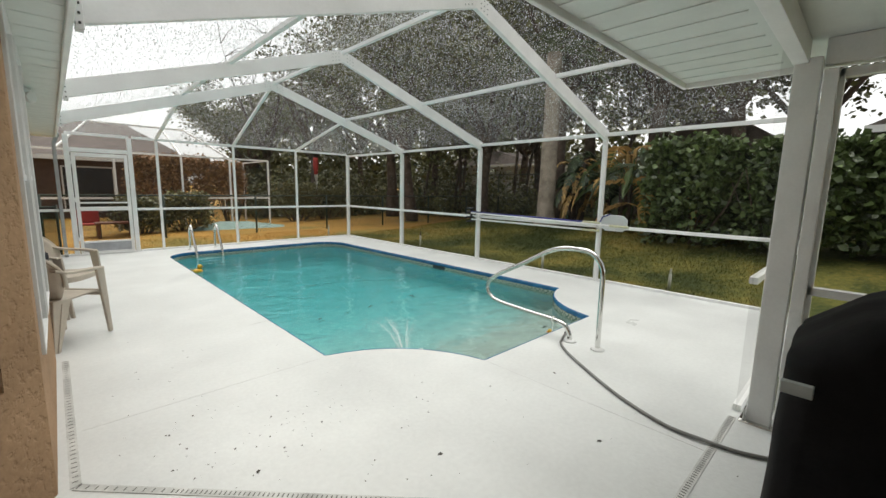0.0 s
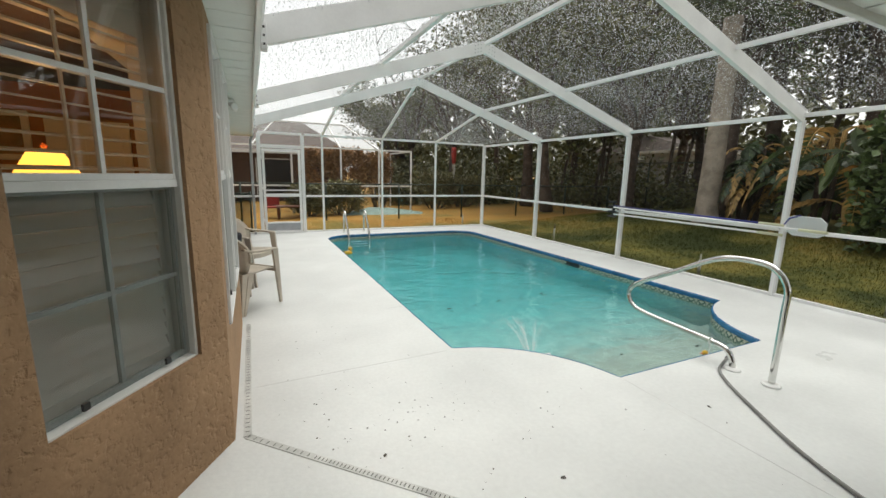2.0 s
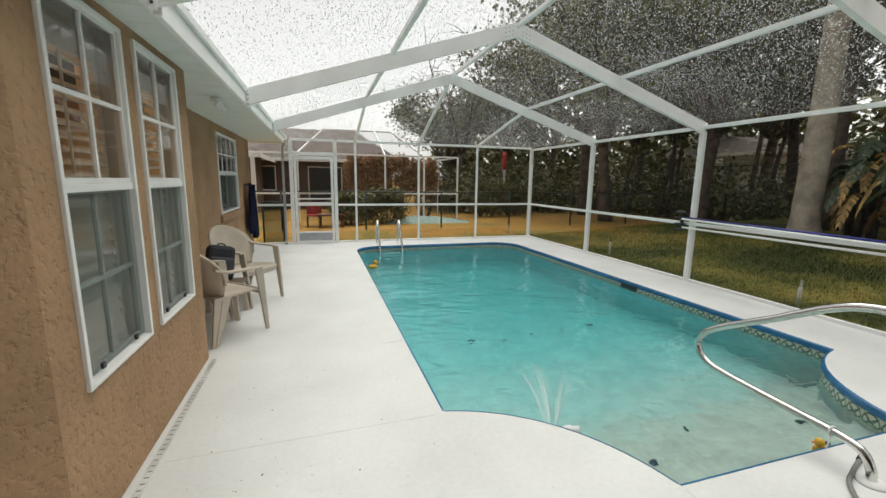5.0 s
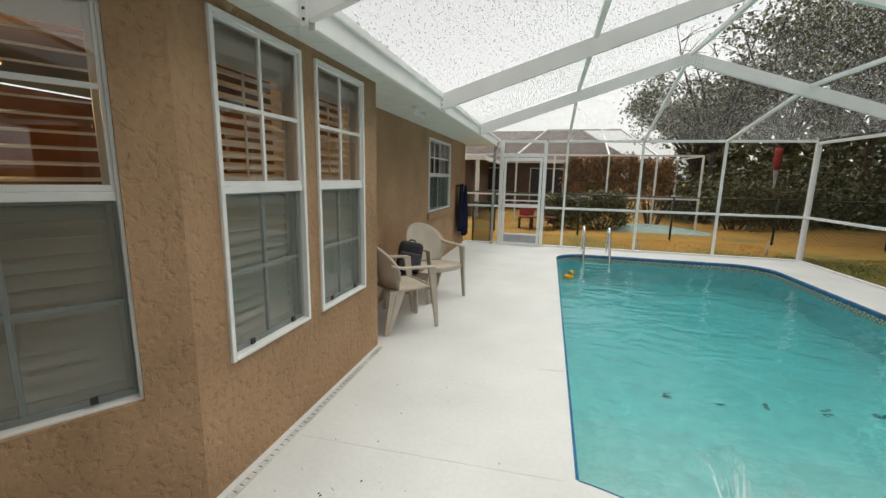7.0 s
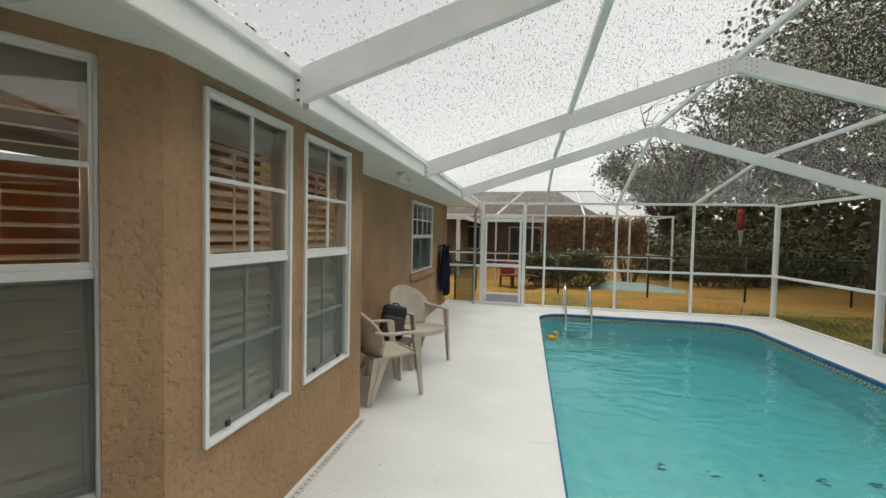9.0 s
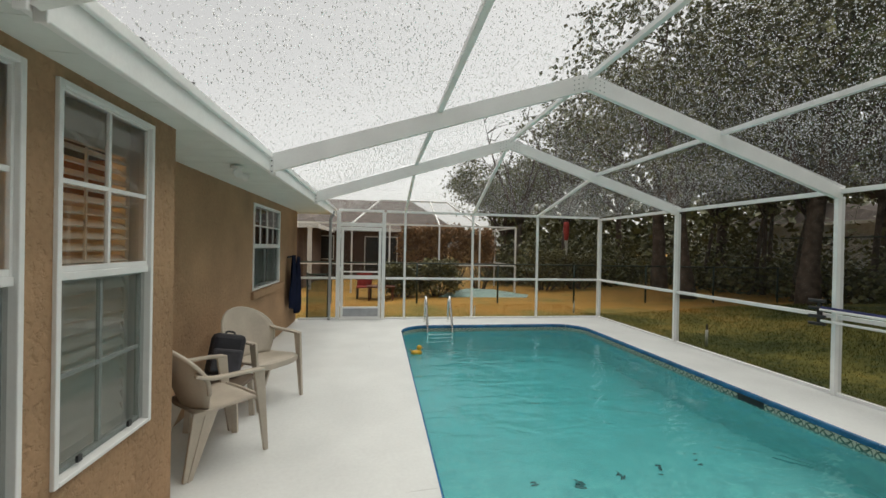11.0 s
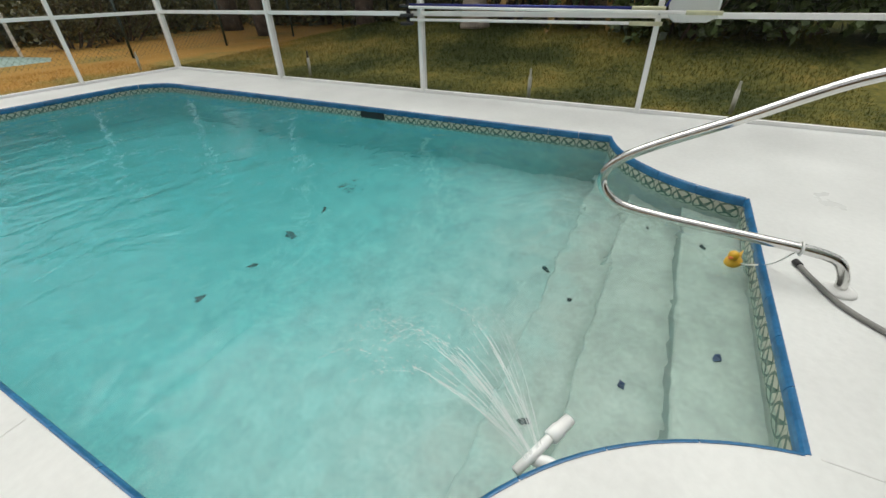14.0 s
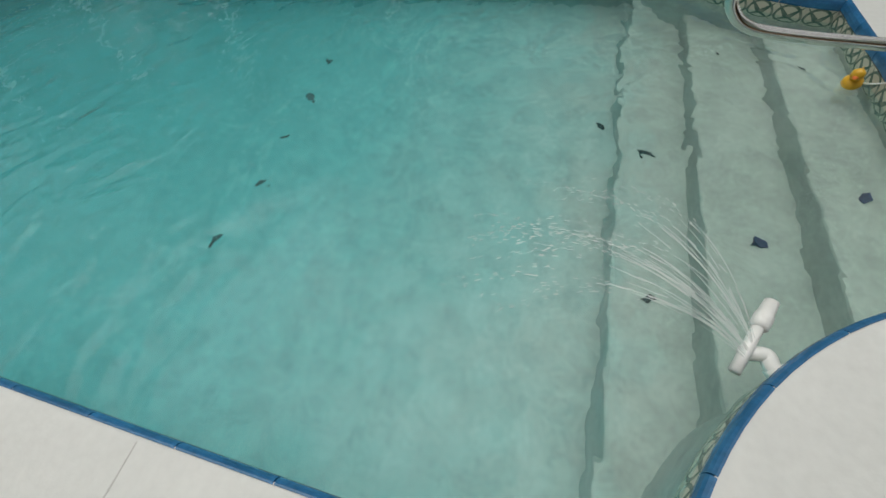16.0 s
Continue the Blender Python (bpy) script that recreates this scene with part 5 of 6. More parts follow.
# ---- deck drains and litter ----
# slots are thin raised strips with the shade of an opening as their colour
SLOTM = mat("slot_shade", (0.16, 0.16, 0.15), 0.8)
GRATE = mat("weathered_drain_plastic", (0.58, 0.59, 0.57), 0.6, vary=0.2)
drain = thing("deck_drain", "slotted plastic deck drain in the deck, partly painted", "drain", kind="structure")
runs = [((0.40, 4.78), (0.40, 2.80)), ((0.40, 2.80), (2.45, 0.72)), ((2.45, 0.72), (3.68, 0.72))]
slot = Geo()
slot.box((-0.003, -0.012, 0), (0.003, 0.012, 0.0012))
slot_me = slot.mesh("slot")
for p, q in runs:
    p, q = Vector((*p, 0)), Vector((*q, 0))
    g = Geo()
    g.bar(p + Vector((0, 0, 0.001)), q + Vector((0, 0, 0.001)), 0.045, 0.006)
    part("channel", g, GRATE, drain)
    d = (q - p).normalized()
    n_ = int((q - p).length / 0.024)
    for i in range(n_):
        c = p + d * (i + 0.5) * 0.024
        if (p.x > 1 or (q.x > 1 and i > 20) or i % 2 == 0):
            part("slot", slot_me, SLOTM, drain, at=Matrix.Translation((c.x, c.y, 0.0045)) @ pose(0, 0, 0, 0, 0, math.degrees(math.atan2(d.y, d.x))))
LITTER = leaf_mat("wet_leaf_litter", (0.05, 0.04, 0.03), (0.02, 0.017, 0.014))
litter = Geo()
random.seed(11)
spots = [(1.923, 1.77), (2.73, 1.21), (1.106, 2.314), (3.35, 1.9)]
for cx, cy, k, sp_ in ((1.25, 2.55, 40, 0.22), (1.7, 2.45, 22, 0.3), (0.95, 3.1, 20, 0.2), (1.15, 1.7, 16, 0.3), (2.6, 1.6, 14, 0.5), (2.3, 2.0, 9, 0.5), (1.1, 4.3, 9, 0.4), (0.9, 2.6, 8, 0.2), (1.5, 3.6, 8, 0.5)):
    spots += [(random.gauss(cx, sp_), random.gauss(cy, sp_)) for _ in range(k)]
for i, (x, y) in enumerate(spots):
    if y > 3.4 and x > 2.0:
        continue
    s = 0.017 if i < 4 else 0.0025 + 0.006 * random.random() ** 2
    a = random.random() * 6
    m = Matrix.Translation((x, y, 0.001)) @ pose(0, 0, 0, 0, 0, math.degrees(a))
    litter.add([m @ Vector(q) for q in ((-s, -s * 0.5, 0), (s * 0.3, -s * 0.6, 0.002), (s, 0.1 * s, 0.001), (s * 0.2, s * 0.6, 0.004 + s * 0.2), (-s * 0.8, s * 0.4, 0))], [(0, 1, 2, 3, 4)])
for _ in range(46):
    y, s = random.uniform(2.2, 11.0), 0.008 + 0.014 * random.random()
    m = Matrix.Translation((FX + 0.025 + 0.015 * random.random(), y, 2.541)) @ pose(0, 0, 0, 0, 0, 360 * random.random())
    litter.add([m @ Vector(q) for q in ((-s, -s * 0.5, 0), (s * 0.3, -s * 0.6, 0.006), (s, 0.1 * s, 0.002), (s * 0.2, s * 0.6, 0.012), (-s * 0.8, s * 0.4, 0))], [(0, 1, 2, 3, 4)])
tagged(part("leaf_litter", litter, LITTER), "specks of dark leaf litter scattered on the wet deck", "litter", kind="stuff")
SODDEN = mat("sodden_leaf", (0.006, 0.012, 0.012), 0.6, vary=0.3)
BLUE_LEAF = mat("dark_blue_petal", (0.015, 0.015, 0.09), 0.6, vary=0.3)


def sunk_leaf(x, y, z, s, material, label, turn):
    lf = thing("sunken_leaf", label, "leaf", at=pose(x, y, z, 0, 0, turn), group="debris in the pool")
    g = Geo()
    g.add([(-s, 0, 0.004), (-s * 0.2, -s * 0.55, 0.012), (s, -s * 0.1, 0.004), (s * 0.3, s * 0.5, 0.014), (-s * 0.5, s * 0.45, 0.006), (-s, 0, 0.0), (-s * 0.2, -s * 0.55, 0.0), (s, -s * 0.1, 0.0), (s * 0.3, s * 0.5, 0.0), (-s * 0.5, s * 0.45, 0.0)],
          [(0, 1, 2, 3, 4), (9, 8, 7, 6, 5), (0, 5, 6, 1), (1, 6, 7, 2), (2, 7, 8, 3), (3, 8, 9, 4), (4, 9, 5, 0)])
    return part("blade", g, material, lf)


sunk_leaf(3.47, 2.96, -0.497, 0.033, BLUE_LEAF, "small dark blue petal on the pool step", 40)
sunk_leaf(3.67, 2.62, -0.277, 0.033, BLUE_LEAF, "small dark blue petal on the top pool step", -20)
for i, (x, y, z) in enumerate(((5.07, 5.873, -1.222), (4.6, 5.83, -1.213), (4.11, 5.8, -1.206), (3.65, 5.74, -1.193), (3.18, 5.79, -1.204), (4.16, 3.352, -0.757), (3.22, 3.336, -0.757), (4.95, 3.0, -0.497), (4.65, 2.67, -0.277), (4.56, 3.605, -1.034))):
    sunk_leaf(x, y, z, 0.062 if i < 5 else 0.036, SODDEN, "dark waterlogged leaf lying on the pool bottom", i * 47)
skim = thing("skimmer_opening", "dark skimmer opening in the pool wall", "skimmer", kind="structure")
g = Geo()
# solid dark block in place of a hollow; its colour carries the recess shade
g.box((PX1 - 0.014, 6.05, -0.15), (PX1 - 0.002, 6.4, -0.045))
part("mouth", g, DARK, skim)


# ---- planting and neighbours ----
def leaves(g, centre, spread, count, size, flat=0.7, rng=random):
    """Scatters bent leaf blades round a centre."""
    c = Vector(centre)
    for _ in range(count):
        p = c + Vector((rng.gauss(0, spread[0]), rng.gauss(0, spread[1]), rng.gauss(0, spread[2])))
        s = size * (0.6 + 0.8 * rng.random())
        u = Vector((rng.gauss(0, 1), rng.gauss(0, 1), rng.gauss(0, flat))).normalized()
        w = u.orthogonal().normalized()
        w = (Matrix.Rotation(rng.random() * 6.28, 3, u) @ w) * s * 0.38
        q = p + u * s
        mid = p + u * s * 0.5 + Vector((0, 0, s * 0.08))
        g.add([p, mid - w, q, mid + w], [(0, 1, 2, 3)])


def tree(name, x, y, h, r, label, bark, leaf, n_clumps=60, per=70, size=0.17, trunk=0.22, fork=0.35, seed=1, z0=-0.1, lean=(0, 0)):
    """A tapered trunk with forked limbs and a crown of many leaf clumps with gaps."""
    rng = random.Random(seed)
    t = thing(name, label, "tree", at=pose(x, y, z0 + ground_z(x, y) + 0.085))
    g = Geo()
    top = Vector((lean[0], lean[1], h * fork))
    g.tube(smooth_path([(0, 0, 0), (lean[0] * 0.3 + rng.gauss(0, 0.08), lean[1] * 0.3, h * fork * 0.5), top], 4), [trunk * (1.35 - 0.06 * i) if i < 3 else trunk * (1.1 - 0.04 * i) for i in range(9)], 10)
    part("trunk", g, bark, t, smooth=True)
    tips = []
    for k in range(7):
        a = k * math.tau / 7 + rng.random() * 0.7
        reach, up = r * (0.4 + 0.6 * rng.random()), h * (0.55 + 0.4 * rng.random())
        e = Vector((lean[0] + reach * math.cos(a), lean[1] + reach * math.sin(a), up))
        m = top.lerp(e, 0.5) + Vector((rng.gauss(0, 0.3), rng.gauss(0, 0.3), 0.35))
        path = smooth_path([top - Vector((0, 0, 0.3)), m, e], 4)
        g = Geo()
        g.tube(path, [trunk * (0.55 - 0.5 * i / 8) for i in range(9)], 7)
        for j in (3, 5, 6, 7, 8):
            b = path[j]
            for _ in range(2):
                e2 = b + Vector((rng.gauss(0, 1), rng.gauss(0, 1), rng.gauss(0.4, 0.5))).normalized() * r * 0.35
                g.tube([b, b.lerp(e2, 0.5) + Vector((0, 0, 0.1)), e2], [trunk * 0.14, trunk * 0.09, trunk * 0.03], 5)
                tips.append(e2)
        part("limb", g, bark, t, smooth=True)
        tips.append(e)
    if leaf:
        g = Geo()
        for _ in range(n_clumps):
            c = rng.choice(tips) + Vector((rng.gauss(0, r * 0.14), rng.gauss(0, r * 0.14), rng.gauss(0, r * 0.12)))
            s = r * (0.07 + 0.08 * rng.random())
            leaves(g, c, (s, s, s * 0.6), per, size, rng=rng)
        part("crown", g, leaf, t)
    return t


def shrub(name, x, y, w, d, h, label, leaf, count, size, seed, z0=-0.1, low=0.1):
    """A dense bush: short stems under an uneven mass of leaves with gaps."""
    rng = random.Random(seed)
    t = thing(name, label, "bush", at=pose(x, y, z0 + ground_z(x, y) + 0.085))
    g = Geo()
    heads = []
    for k in range(9):
        e = Vector((rng.uniform(-w, w) * 0.45, rng.uniform(-d, d) * 0.45, h * rng.uniform(0.55, 0.95)))
        g.tube([(e.x * 0.3, e.y * 0.3, 0), (e.x * 0.8, e.y * 0.8, h * 0.4), e], [0.03, 0.02, 0.008], 5)
        heads.append(e)
    part("stems", g, DARK_BARK, t)
    g = Geo()
    for _ in range(count // 12):
        a, v = rng.random() * math.tau, rng.random() ** 0.6
        k = 1 - 0.45 * max(0, v - 0.55)
        q = 0.75 + 0.25 * math.sin(a * 3 + seed) * math.cos(a * 2)
        c = Vector((w / 2 * math.cos(a) * k * q * (0.7 + 0.3 * rng.random()), d / 2 * math.sin(a) * k * q * (0.7 + 0.3 * rng.random()), low + (h - low) * v))
        leaves(g, c, (0.09, 0.09, 0.07), 12, size, rng=rng)
    part("foliage", g, leaf, t)
    return t


oak = "tall dark live oak beyond the fence"
OAKS = [(15.8, 3.2, 11, 5.0, 1), (17.0, 8.8, 13, 5.6, 2), (15.6, 13.4, 12.5, 5.2, 3), (14.4, 19.0, 12, 5.0, 4), (20.0, 13.0, 13, 6.0, 5), (21.5, 6.0, 13, 6.0, 6), (18.5, 20.0, 13, 6.0, 7), (24.0, 17.0, 14, 6.5, 9), (17.5, 27.0, 13, 6.0, 10), (16.2, 6.0, 11, 4.6, 14), (18.6, 1.6, 11, 5.0, 15), (13.9, 8.2, 11.5, 4.2, 11), (13.2, 15.8, 11, 4.0, 12)]
for x, y, h, r, s in OAKS:
    tree("oak_tree", x, y, h, r, oak, DARK_BARK, LEAF_DARK, n_clumps=120, per=70, size=0.19, trunk=0.2 + 0.02 * (s % 5), fork=0.3 + 0.05 * (s % 3), seed=s, lean=(-0.4 + 0.2 * (s % 4), 0.3 - 0.15 * (s % 5)))
tree("bare_tree", 9.2, 23.5, 9.5, 3.6, "leafless winter tree with fine grey branches", BARK, None, seed=31, trunk=0.16)
tree("bare_tree", 12.4, 24.5, 9.5, 3.8, "leafless winter tree with fine grey branches", BARK, None, seed=35, trunk=0.15)
tree("bare_tree", 11.0, 21.5, 10.0, 3.4, "leafless winter tree with fine grey branches", BARK, None, seed=33, trunk=0.15)
tree("oak_tree", 10.2, 29.5, 8.5, 3.6, "rounded dark green tree far behind the houses", DARK_BARK, LEAF_DARK, n_clumps=150, per=90, size=0.15, seed=41)
tree("oak_tree", 12.0, 34.0, 7.0, 3.0, "rounded dark green tree far behind the houses", DARK_BARK, LEAF_DARK, n_clumps=110, per=90, size=0.15, seed=42)

# low dark growth along the fences
rng = random.Random(3)
und, und2 = Geo(), Geo()
for i in range(520):
    if i < 330:
        c = (16.4 + rng.random() * 6.0, 6.2 + 17 * rng.random(), 0.0)
    else:
        c = (7.6 + rng.random() * 8, 20.5 + rng.random() * 5, 0.0)
    hh = 0.7 + 2.4 * rng.random() ** 1.8 * min(1, (max(c[0] - 15.5, c[1] - 19.5)) / 3)
    leaves(und if i % 3 else und2, (c[0], c[1], hh * 0.5), (0.5, 0.5, hh * 0.3), 80, 0.18, rng=rng)
tagged(part("undergrowth", und, LEAF_DARK), "dark tangled undergrowth along the wooded boundary", "undergrowth", kind="stuff")
tagged(part("undergrowth", und2, LEAF_OLIVE), "olive green weeds among the dark undergrowth", "undergrowth", kind="stuff")
for i in range(12):
    x, y = 16.8 + 4.5 * rng.random(), 5.5 + 14 * rng.random()
    tree("young_tree", x, y, 6.5 + 2 * rng.random(), 1.8, "slender young tree with a thin crooked trunk in the woods", BARK, LEAF_OLIVE if i % 2 else LEAF_DARK, n_clumps=36, per=60, size=0.15, trunk=0.09, fork=0.5, seed=80 + i, lean=(rng.gauss(0, 0.4), rng.gauss(0, 0.4)))
far = Geo()
for i in range(420):
    a = radians(14 + 58 * rng.random())
    d = 34 + 16 * rng.random()
    leaves(far, (d * math.cos(a), d * math.sin(a), 1 + 7 * rng.random() ** 1.6), (1.0, 1.0, 0.9), 45, 0.55, rng=rng)
tagged(part("far_woods", far, LEAF_DARK), "distant dark line of woods", "woods", kind="stuff")


# palm with a smooth grey trunk
def frond(g, base, heading, length, droop, width, rng, pairs=22, gap=1.0, thick=1.0):
    """A feather frond: an arched midrib with narrow leaflets on both sides."""
    d = Vector((math.cos(heading), math.sin(heading), 0))
    pts = [Vector(base) + d * length * t * (1 - 0.25 * t) + Vector((0, 0, length * (0.55 * t - droop * t * t))) for t in (i / pairs for i in range(pairs + 1))]
    g.tube(pts, [0.02 * (1 - 0.85 * i / pairs) for i in range(pairs + 1)], 5)
    side = Vector((-d.y, d.x, 0))
    for i in range(3, pairs + 1):
        if rng.random() > gap:
            continue
        w = width * math.sin(math.pi * (0.15 + 0.8 * i / pairs))
        for s in (-1, 1):
            tip = pts[i] + side * s * w + d * w * 0.5 + Vector((0, 0, -w * (0.25 + 0.3 * rng.random())))
            up = (Vector((0, 0, 0.016)) + d * 0.022) * thick
            mid = pts[i].lerp(tip, 0.5) + Vector((0, 0, 0.04))
            g.add([pts[i], mid - up, tip, mid + up], [(0, 1, 2, 3)])


PALM_GREEN = leaf_mat("palm_leaf", (0.09, 0.12, 0.04), (0.045, 0.065, 0.02))
palm = thing("palm_tree", "tall palm with a smooth grey trunk and drooping fronds", "palm", at=pose(11.95, 7.47, ground_z(11.95, 7.47) - 0.02))
g = Geo()
g.tube(smooth_path([(0, 0, 0), (0.02, 0.02, 0.5), (0.1, 0.06, 1.6), (0.22, 0.12, 3.2), (0.3, 0.18, 5.4)], 6), [0.36, 0.35, 0.33, 0.31, 0.295, 0.285] + [0.275 - 0.003 * i for i in range(19)], 14)
part("trunk", g, PALM_BARK, palm, "pale grey ringed trunk", smooth=True)
for k in range(13):
    g = Geo()
    frond(g, (0.3, 0.18, 5.4), k * 2.4 + 0.3 * rng.random(), 2.6 + 0.5 * rng.random(), 0.75 + 0.5 * (k % 3), 0.5, rng)
    part("frond", g, PALM_GREEN, palm)


def palm_clump(x, y, h, n, label, seed, gold):
    """A clump of arching broken fronds from the ground."""
    rng = random.Random(seed)
    t = thing("palm_clump", label, "palm", at=pose(x, y, ground_z(x, y) - 0.02))
    for k in range(n):
        g = Geo()
        a = rng.random() * math.tau
        z = h * (0.25 + 0.45 * rng.random())
        b = (0.2 * math.cos(a), 0.2 * math.sin(a), z)
        g.tube([(0.1 * math.cos(a), 0.1 * math.sin(a), 0), b], [0.05, 0.03], 6)
        frond(g, b, a, 1.3 + 0.5 * rng.random(), 0.7 + 0.7 * rng.random(), 0.36, rng, gap=0.85, thick=1.7)
        part("frond", g, LEAF_GOLD if rng.random() < gold else LEAF_GREEN, t)
    for k in range(n // 2):
        g = Geo()
        a, z = rng.random() * math.tau, h * (0.2 + 0.5 * rng.random())
        m = Matrix.Translation((0.5 * math.cos(a), 0.5 * math.sin(a), z)) @ pose(0, 0, 0, 0, 60 + 50 * rng.random(), math.degrees(a))
        s = 0.3 + 0.15 * rng.random()
        g.add([m @ Vector(q) for q in ((-0.1, 0, 0), (0.3 * s, 0.5 * s, 0.03), (1.1 * s, 0.42 * s, 0), (1.7 * s, 0, -0.04), (1.1 * s, -0.42 * s, 0), (0.3 * s, -0.5 * s, 0.03), (0.8 * s, 0, -0.05))], [(0, 1, 6), (1, 2, 6), (2, 3, 6), (3, 4, 6), (4, 5, 6), (5, 0, 6)])
        part("broad_leaf", g, LEAF_GREEN, t)
    return t


palm_clump(12.0, 4.4, 2.6, 14, "palm clump with green and straw-coloured fronds", 6, 0.35)
palm_clump(12.6, 5.2, 3.4, 12, "tall palm clump with green fronds", 7, 0.3)


def banana_leaf(g, base, heading, length, droop, width, rng):
    """A broad torn leaf: an arched midrib with a split blade on both sides."""
    d = Vector((math.cos(heading), math.sin(heading), 0))
    side = Vector((-d.y, d.x, 0))
    k = 12
    pts = [Vector(base) + d * length * t * (1 - 0.3 * t) + Vector((0, 0, length * (0.75 * t - droop * t * t))) for t in (i / k for i in range(k + 1))]
    g.tube(pts, [0.022 * (1 - 0.8 * i / k) for i in range(k + 1)], 5)
    for i in range(2, k):
        w = width * math.sin(math.pi * (0.12 + 0.86 * i / k)) ** 0.7
        for sg in (-1, 1):
            if rng.random() < 0.08:
                continue
            fall = Vector((0, 0, -w * (0.2 + 0.6 * rng.random())))
            out, run = side * sg * w, (pts[i + 1] - pts[i])
            a, b = pts[i], pts[i + 1] - run * 0.12 * rng.random()
            m0, m1 = a + out * 0.55 + fall * 0.25 + run * 0.3, b + out * 0.55 + fall * 0.25 + run * 0.3
            g.add([a, b, m1, m0, m1 + out * 0.45 + fall * 0.75 + run * 0.15, m0 + out * 0.45 + fall * 0.75 + run * 0.3 * rng.random()], [(0, 1, 2, 3), (3, 2, 4, 5)])


def banana_clump(x, y, h, n, label, seed, gold):
    """Stems with broad torn leaves, the old ones dry and golden."""
    rng = random.Random(seed)
    t = thing("banana_plant", label, "plant", at=pose(x, y, ground_z(x, y) - 0.02))
    for k in range(3):
        g = Geo()
        a = k * 2.1 + rng.random()
        g.tube([(0.15 * math.cos(a), 0.15 * math.sin(a), 0), (0.22 * math.cos(a), 0.22 * math.sin(a), h * 0.6)], [0.08, 0.05], 8)
        part("stem", g, DARK_BARK, t, smooth=True)
    for k in range(n):
        g = Geo()
        a, dry = k * 2.4 + rng.random() * 0.8, rng.random() < gold
        z = h * (0.25 + 0.42 * rng.random()) if dry else h * (0.4 + 0.35 * rng.random())
        banana_leaf(g, (0.2 * math.cos(a), 0.2 * math.sin(a), z), a, 0.6 + 0.5 * rng.random(), (1.1 if dry else 0.8) + 0.6 * rng.random(), 0.12 if dry else 0.19, rng)
        part("leaf", g, LEAF_GOLD if dry else LEAF_BROAD, t, "dry golden leaf" if dry else "")
    return t


LEAF_BROAD = leaf_mat("broad_dark_leaf", (0.06, 0.095, 0.035), (0.03, 0.05, 0.02), 0.35)
banana_clump(12.7, 6.8, 2.7, 24, "banana plant with dry golden and dark green torn leaves", 5, 0.5)
banana_clump(12.5, 5.9, 2.3, 20, "banana plant with broad dark leaves and a few golden ones", 6, 0.3)
banana_clump(13.3, 7.2, 3.4, 22, "tall banana plant with drooping golden leaves", 7, 0.45)
banana_clump(12.2, 5.1, 2.2, 16, "low banana plant with broad dark green leaves", 8, 0.1)
shrub("laurel_bush", 11.4, 3.3, 2.6, 2.6, 2.35, "dense glossy green garden bush", LEAF_GREEN, 12000, 0.15, 21)
shrub("laurel_bush", 11.6, 1.3, 2.6, 2.6, 2.2, "dense glossy green garden bush", LEAF_GREEN, 12000, 0.15, 22)
shrub("laurel_bush", 11.6, -0.7, 2.6, 2.4, 2.3, "dense glossy green garden bush", LEAF_GREEN, 9000, 0.15, 23)
shrub("laurel_bush", 9.4, -1.4, 2.0, 2.0, 2.1, "dense glossy green garden bush", LEAF_GREEN, 6000, 0.15, 24)

# back garden: shrubs before the neighbour's cage
for i, (x, y, w, h) in enumerate(((2.4, 16.2, 1.6, 1.1), (3.7, 16.4, 1.8, 1.25), (8.6, 18.6, 2.4, 1.7), (10.4, 19.2, 2.4, 1.5))):
    shrub("garden_bush", x, y, w, 1.2, h, "rounded dark green garden bush", LEAF_OLIVE, 4200, 0.09, 50 + i)
for i, (x, y, w, h) in enumerate(((3.2, 18.3, 1.9, 2.55), (4.5, 18.4, 1.9, 2.6), (5.7, 18.3, 1.6, 2.45))):
    shrub("rust_hedge", x, y, w, 0.7, h, "hedge with rust-brown winter leaves", LEAF_RUST, 6000, 0.085, 60 + i, low=0.9)


# ---- chain-link fences ----
def wire_fence(p, q, h, label):
    p, q = Vector((*p, ground_z(*p) - 0.015)), Vector((*q, ground_z(p[0], p[1]) - 0.015))
    d = (q - p).normalized()
    f = thing("wire_fence", label, "fence")
    L = (q - p).length
    for i in range(int(L / 2.6) + 1):
        g = Geo()
        b = p + d * i * 2.6
        g.tube([b, b + Vector((0, 0, h))], 0.03, 8)
        part("post", g, FENCE_GREEN, f, smooth=True)
    for z in (h - 0.02,):
        g = Geo()
        g.tube([p + Vector((0, 0, z)), q + Vector((0, 0, z))], 0.022, 8)
        part("rail", g, FENCE_GREEN, f, smooth=True)
    g = Geo()
    s = 0.11
    k = int((L + h) / s)
    for i in range(k):
        for sg in (1, -1):
            a = i * s
            u0, u1 = (a - h, a) if sg > 0 else (a, a - h)
            z0_, z1_ = 0.05, h - 0.03
            def clip(u):
                return min(max(u, 0), L)
            t0, t1 = (clip(u0) - u0) / (u1 - u0), (clip(u1) - u0) / (u1 - u0)
            if abs(t1 - t0) < 0.02:
                continue
            A = p + d * clip(u0) + Vector((0, 0, z0_ + (z1_ - z0_) * t0))
            B = p + d * clip(u1) + Vector((0, 0, z0_ + (z1_ - z0_) * t1))
            g.bar(A, B, 0.0032, 0.0032)
    m = part("mesh", g, FENCE_GREEN, f)
    m["kind"] = "stuff"
    return f


wire_fence((-5.0, 14.6), (15.9, 14.6), 1.28, "dark green chain-link fence across the back garden")
wire_fence((15.9, -3.0), (15.9, 14.6), 1.75, "dark green chain-link fence along the woods")

